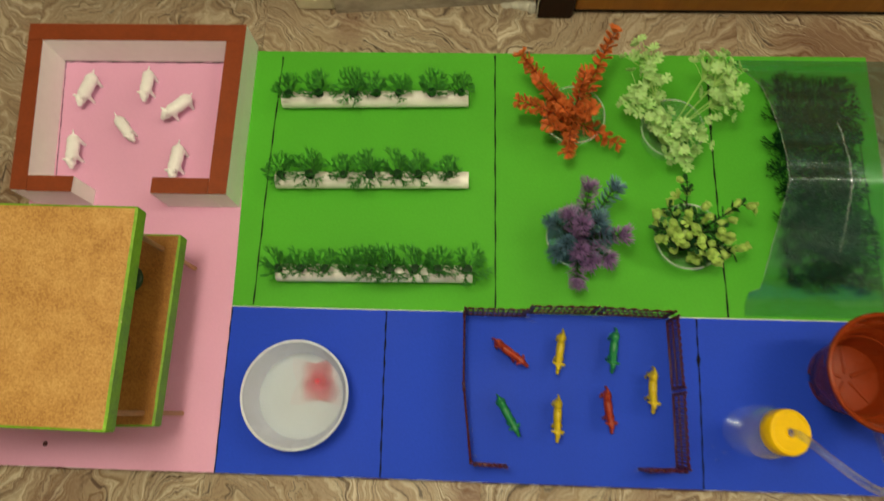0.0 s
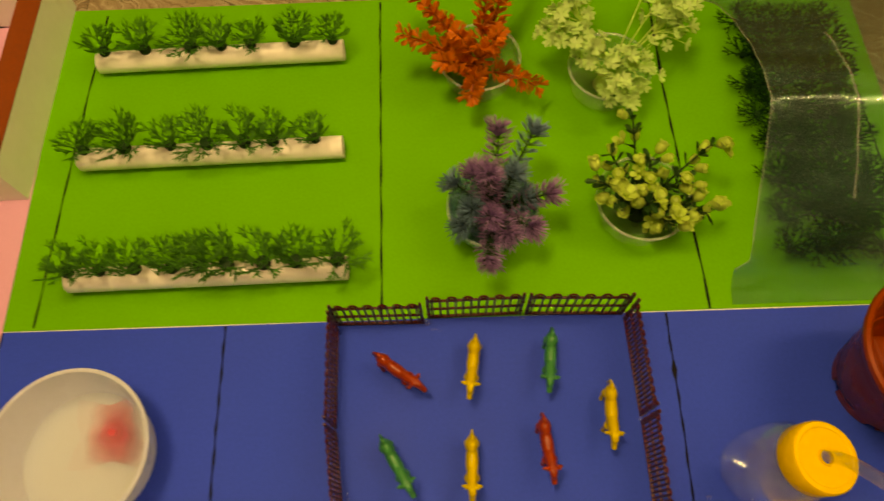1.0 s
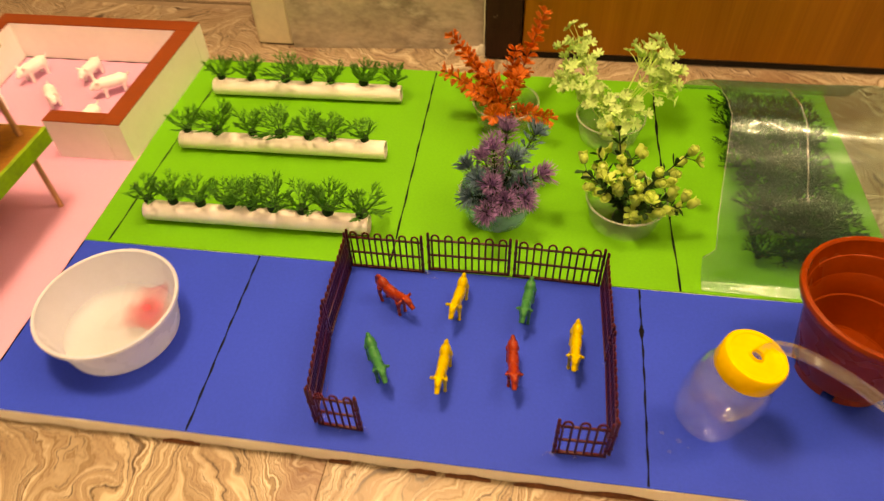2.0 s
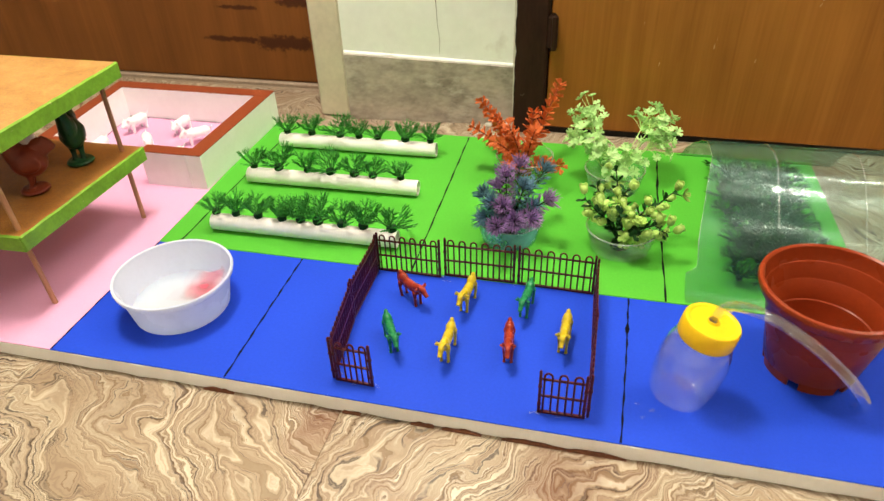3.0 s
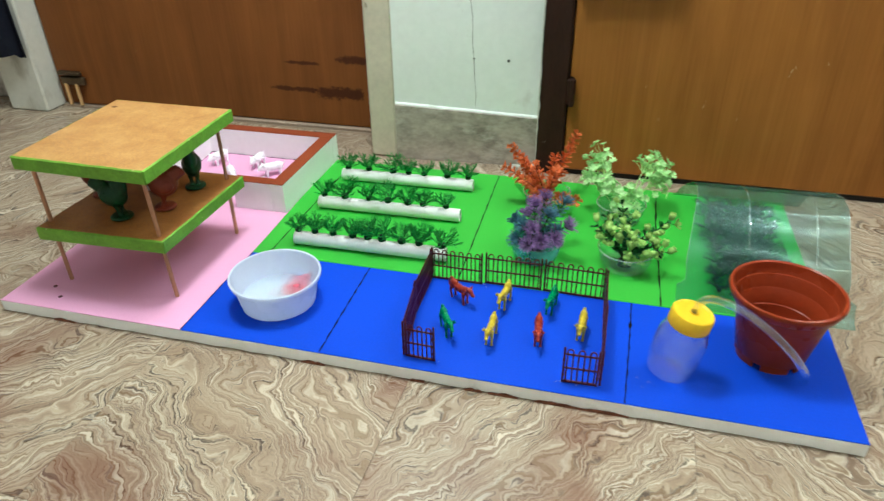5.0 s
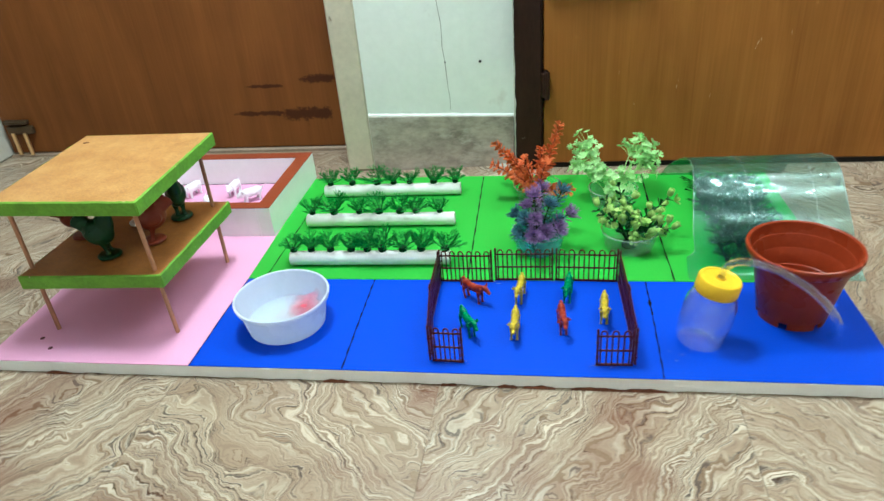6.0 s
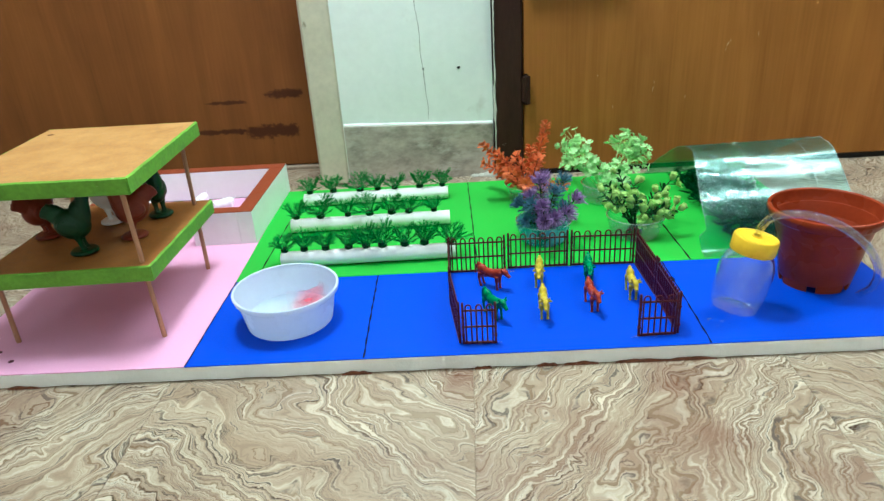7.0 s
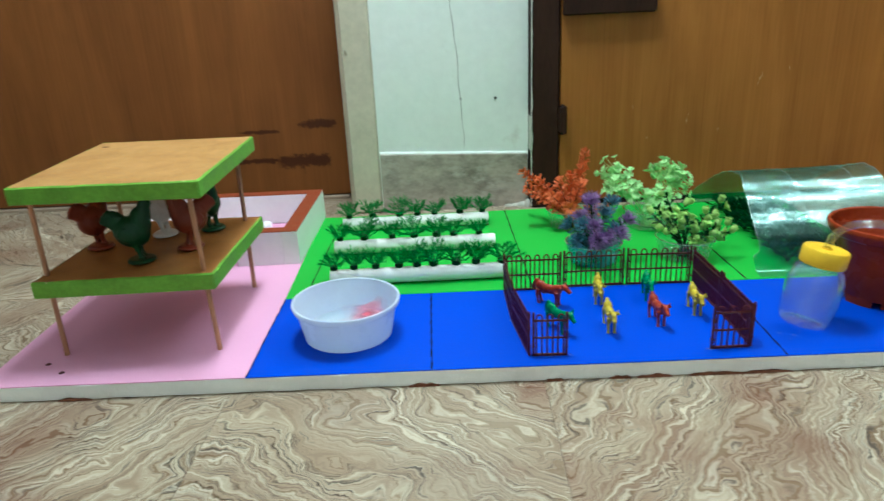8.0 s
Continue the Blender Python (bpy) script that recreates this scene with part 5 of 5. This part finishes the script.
COW = cow_mesh()
COWS = {"red-brown": recoloured(COW, COW_RED), "yellow": recoloured(COW, COW_YELLOW), "green": recoloured(COW, COW_GREEN)}
for xr, yr, xh, yh, colour, words in (
        (0.353, -0.037, 0.394, -0.068, "red-brown", "shiny red-brown plastic toy cow turned sideways by the fence"),
        (0.445, -0.024, 0.438, -0.072, "yellow", "shiny yellow plastic toy cow by the fence's back"),
        (0.513, -0.021, 0.507, -0.068, "green", "shiny green plastic toy cow by the fence's back"),
        (0.559, -0.068, 0.556, -0.118, "yellow", "shiny yellow plastic toy cow beside the fence's side"),
        (0.360, -0.108, 0.385, -0.152, "green", "shiny green plastic toy cow aslant near the fence's gap"),
        (0.438, -0.106, 0.436, -0.157, "yellow", "shiny yellow plastic toy cow in the middle of the fence"),
        (0.498, -0.094, 0.503, -0.144, "red-brown", "shiny red-brown plastic toy cow facing the fence's gap")):
    ob = new("toy_cow", COWS[colour])
    ob.matrix_basis = pose((xr + xh) / 2, (yr + yh) / 2, T, 0, 0, math.degrees(math.atan2(yh - yr, xh - xr)) + 90) @ Matrix.Diagonal((0.86, 1.04, 0.9, 1))
    tagged(ob, words, "toy cow", "cows in the fence")

# ---- jar with hose, flower pot ----
JAR = (0.6755, -0.142, T)
jar = thing("plastic_jar", JAR, "empty clear plastic jar with a yellow screw lid, slightly tilted", "jar")
jar.matrix_basis = pose(JAR[0] - 0.004, JAR[1] - 0.002, JAR[2] + 0.0042, 0, 10, 0)
s = Shape()
s.lathe([(0.0005, 0.003), (0.014, 0.002), (0.024, 0.0), (0.0275, 0.002), (0.0295, 0.008), (0.0322, 0.030), (0.0325, 0.048), (0.0312, 0.060), (0.0275, 0.071), (0.0236, 0.0755), (0.0232, 0.088),
         (0.0226, 0.088), (0.0228, 0.0755), (0.0267, 0.0705), (0.0304, 0.0595), (0.0317, 0.048), (0.0314, 0.030), (0.0287, 0.0085), (0.0267, 0.003), (0.0235, 0.0012), (0.014, 0.003), (0.0005, 0.004)], 56)
part("jar_body", s, JAR_CLEAR, jar).visible_shadow = False
s = Shape()
prof = [(0.0236, 0.0775), (0.0256, 0.0775), (0.0259, 0.0785), (0.0259, 0.0950), (0.0247, 0.0970), (0.0215, 0.0972), (0.0205, 0.0964), (0.0062, 0.0964), (0.0055, 0.0985), (0.0048, 0.0985), (0.0048, 0.0945), (0.0238, 0.0945), (0.0236, 0.0775)]
n = 96
s.rings([[((r + (0.00035 if (j % 2 and 0.078 < z < 0.0955 and r > 0.0257) else 0)) * math.cos(2 * math.pi * j / n), (r + (0.00035 if (j % 2 and 0.078 < z < 0.0955 and r > 0.0257) else 0)) * math.sin(2 * math.pi * j / n), z) for j in range(n)] for r, z in prof])
part("screw_lid", s, LID_YELLOW, jar, "yellow ribbed screw lid")
hose = thing("clear_hose", (JAR[0], JAR[1], T), "curved clear plastic hose leading out of the jar's lid", "hose")
way = [(0.010, 0.0, 0.082), (0.0135, -0.001, 0.102), (0.018, -0.009, 0.122), (0.030, -0.024, 0.136), (0.054, -0.044, 0.140), (0.082, -0.058, 0.129), (0.111, -0.060, 0.104), (0.135, -0.047, 0.070), (0.151, -0.020, 0.034), (0.159, 0.012, 0.0055)]


def smooth_line(pts, n=8):
    out = []
    P = [Vector(p) for p in pts]
    for i in range(len(P) - 1):
        a, b, c, d = P[max(i - 1, 0)], P[i], P[i + 1], P[min(i + 2, len(P) - 1)]
        for j in range(n):
            t = j / n
            out.append(0.5 * ((2 * b) + (c - a) * t + (2 * a - 5 * b + 4 * c - d) * t * t + (3 * b - 3 * c + d - a) * t ** 3))
    return out + [P[-1]]


line = smooth_line(way)
s = Shape()
s.tube(line, 0.0048, 16, caps=False)
s.tube(line, 0.0034, 16, caps=False)
part("hose_wall", s, HOSE_CLEAR, hose).visible_shadow = False

POT = (0.8045, -0.0745, T)
pot = thing("flower_pot", POT, "empty terracotta-coloured plastic flower pot with a rolled rim", "flower pot")
s = Shape()
s.lathe([(0.0005, 0.007), (0.036, 0.007), (0.0425, 0.008), (0.0445, 0.011), (0.0520, 0.052), (0.0590, 0.088), (0.0600, 0.0895), (0.0640, 0.0900), (0.0665, 0.0925), (0.0690, 0.0990), (0.0700, 0.1020), (0.0690, 0.1050), (0.0665, 0.1060), (0.0645, 0.1045),
         (0.0632, 0.0985), (0.0618, 0.0915), (0.0590, 0.0860), (0.0560, 0.071), (0.0548, 0.0700), (0.0500, 0.048), (0.0485, 0.0470), (0.0420, 0.013), (0.0405, 0.0105), (0.0005, 0.0105)], 72)
part("pot_body", s, TERRACOTTA, pot)
for i in range(6):
    s = Shape()
    a0, a1 = 2 * math.pi * (i + 0.12) / 6, 2 * math.pi * (i + 0.88) / 6
    rings = []
    for j in range(9):
        a = a0 + (a1 - a0) * j / 8
        ca, sa = math.cos(a), math.sin(a)
        rings.append([(r * ca, r * sa, z) for r, z in ((0.0395, 0.0), (0.0425, 0.0), (0.0446, 0.0112), (0.0395, 0.0112))])
    s.rings(rings, True, True)
    part("pot_foot", s, TERRACOTTA, pot)
for i in range(5):
    s = Shape()
    a = 2 * math.pi * (i + 0.3) / 5
    ca, sa = math.cos(a), math.sin(a)
    s.tube([(0.006 * ca, 0.006 * sa, 0.0105), (0.038 * ca, 0.038 * sa, 0.0105)], [0.0022, 0.0016], 8)
    part("rib", s, TERRACOTTA, pot)

# ---- marble floor tiles ----
TILE, GAP, SKEW = 0.362, 0.0006, radians(-1.3)
s = Shape()
h = (TILE - GAP) / 2
s.box(-h, h, -h, h, -0.008, 0.0, 0.0004)
tile_mesh = s.mesh("floor_tile", MARBLE, smooth=False)
for i in range(-7, 8):
    for j in range(-7, 3):
        x, y = 0.348 + (i + 0.5) * TILE, -0.14 + (j + 0.5) * TILE
        xr, yr = x * math.cos(SKEW) - y * math.sin(SKEW), x * math.sin(SKEW) + y * math.cos(SKEW)
        if -2.15 < xr < 2.62 and -2.7 < yr < 0.72:
            t_ = new("floor_tile", tile_mesh)
            t_.matrix_basis = pose(xr, yr, 0.0, 0, 0, -1.3 + 90 * ((i * 3 + j) % 4))
            t_.parent = floor
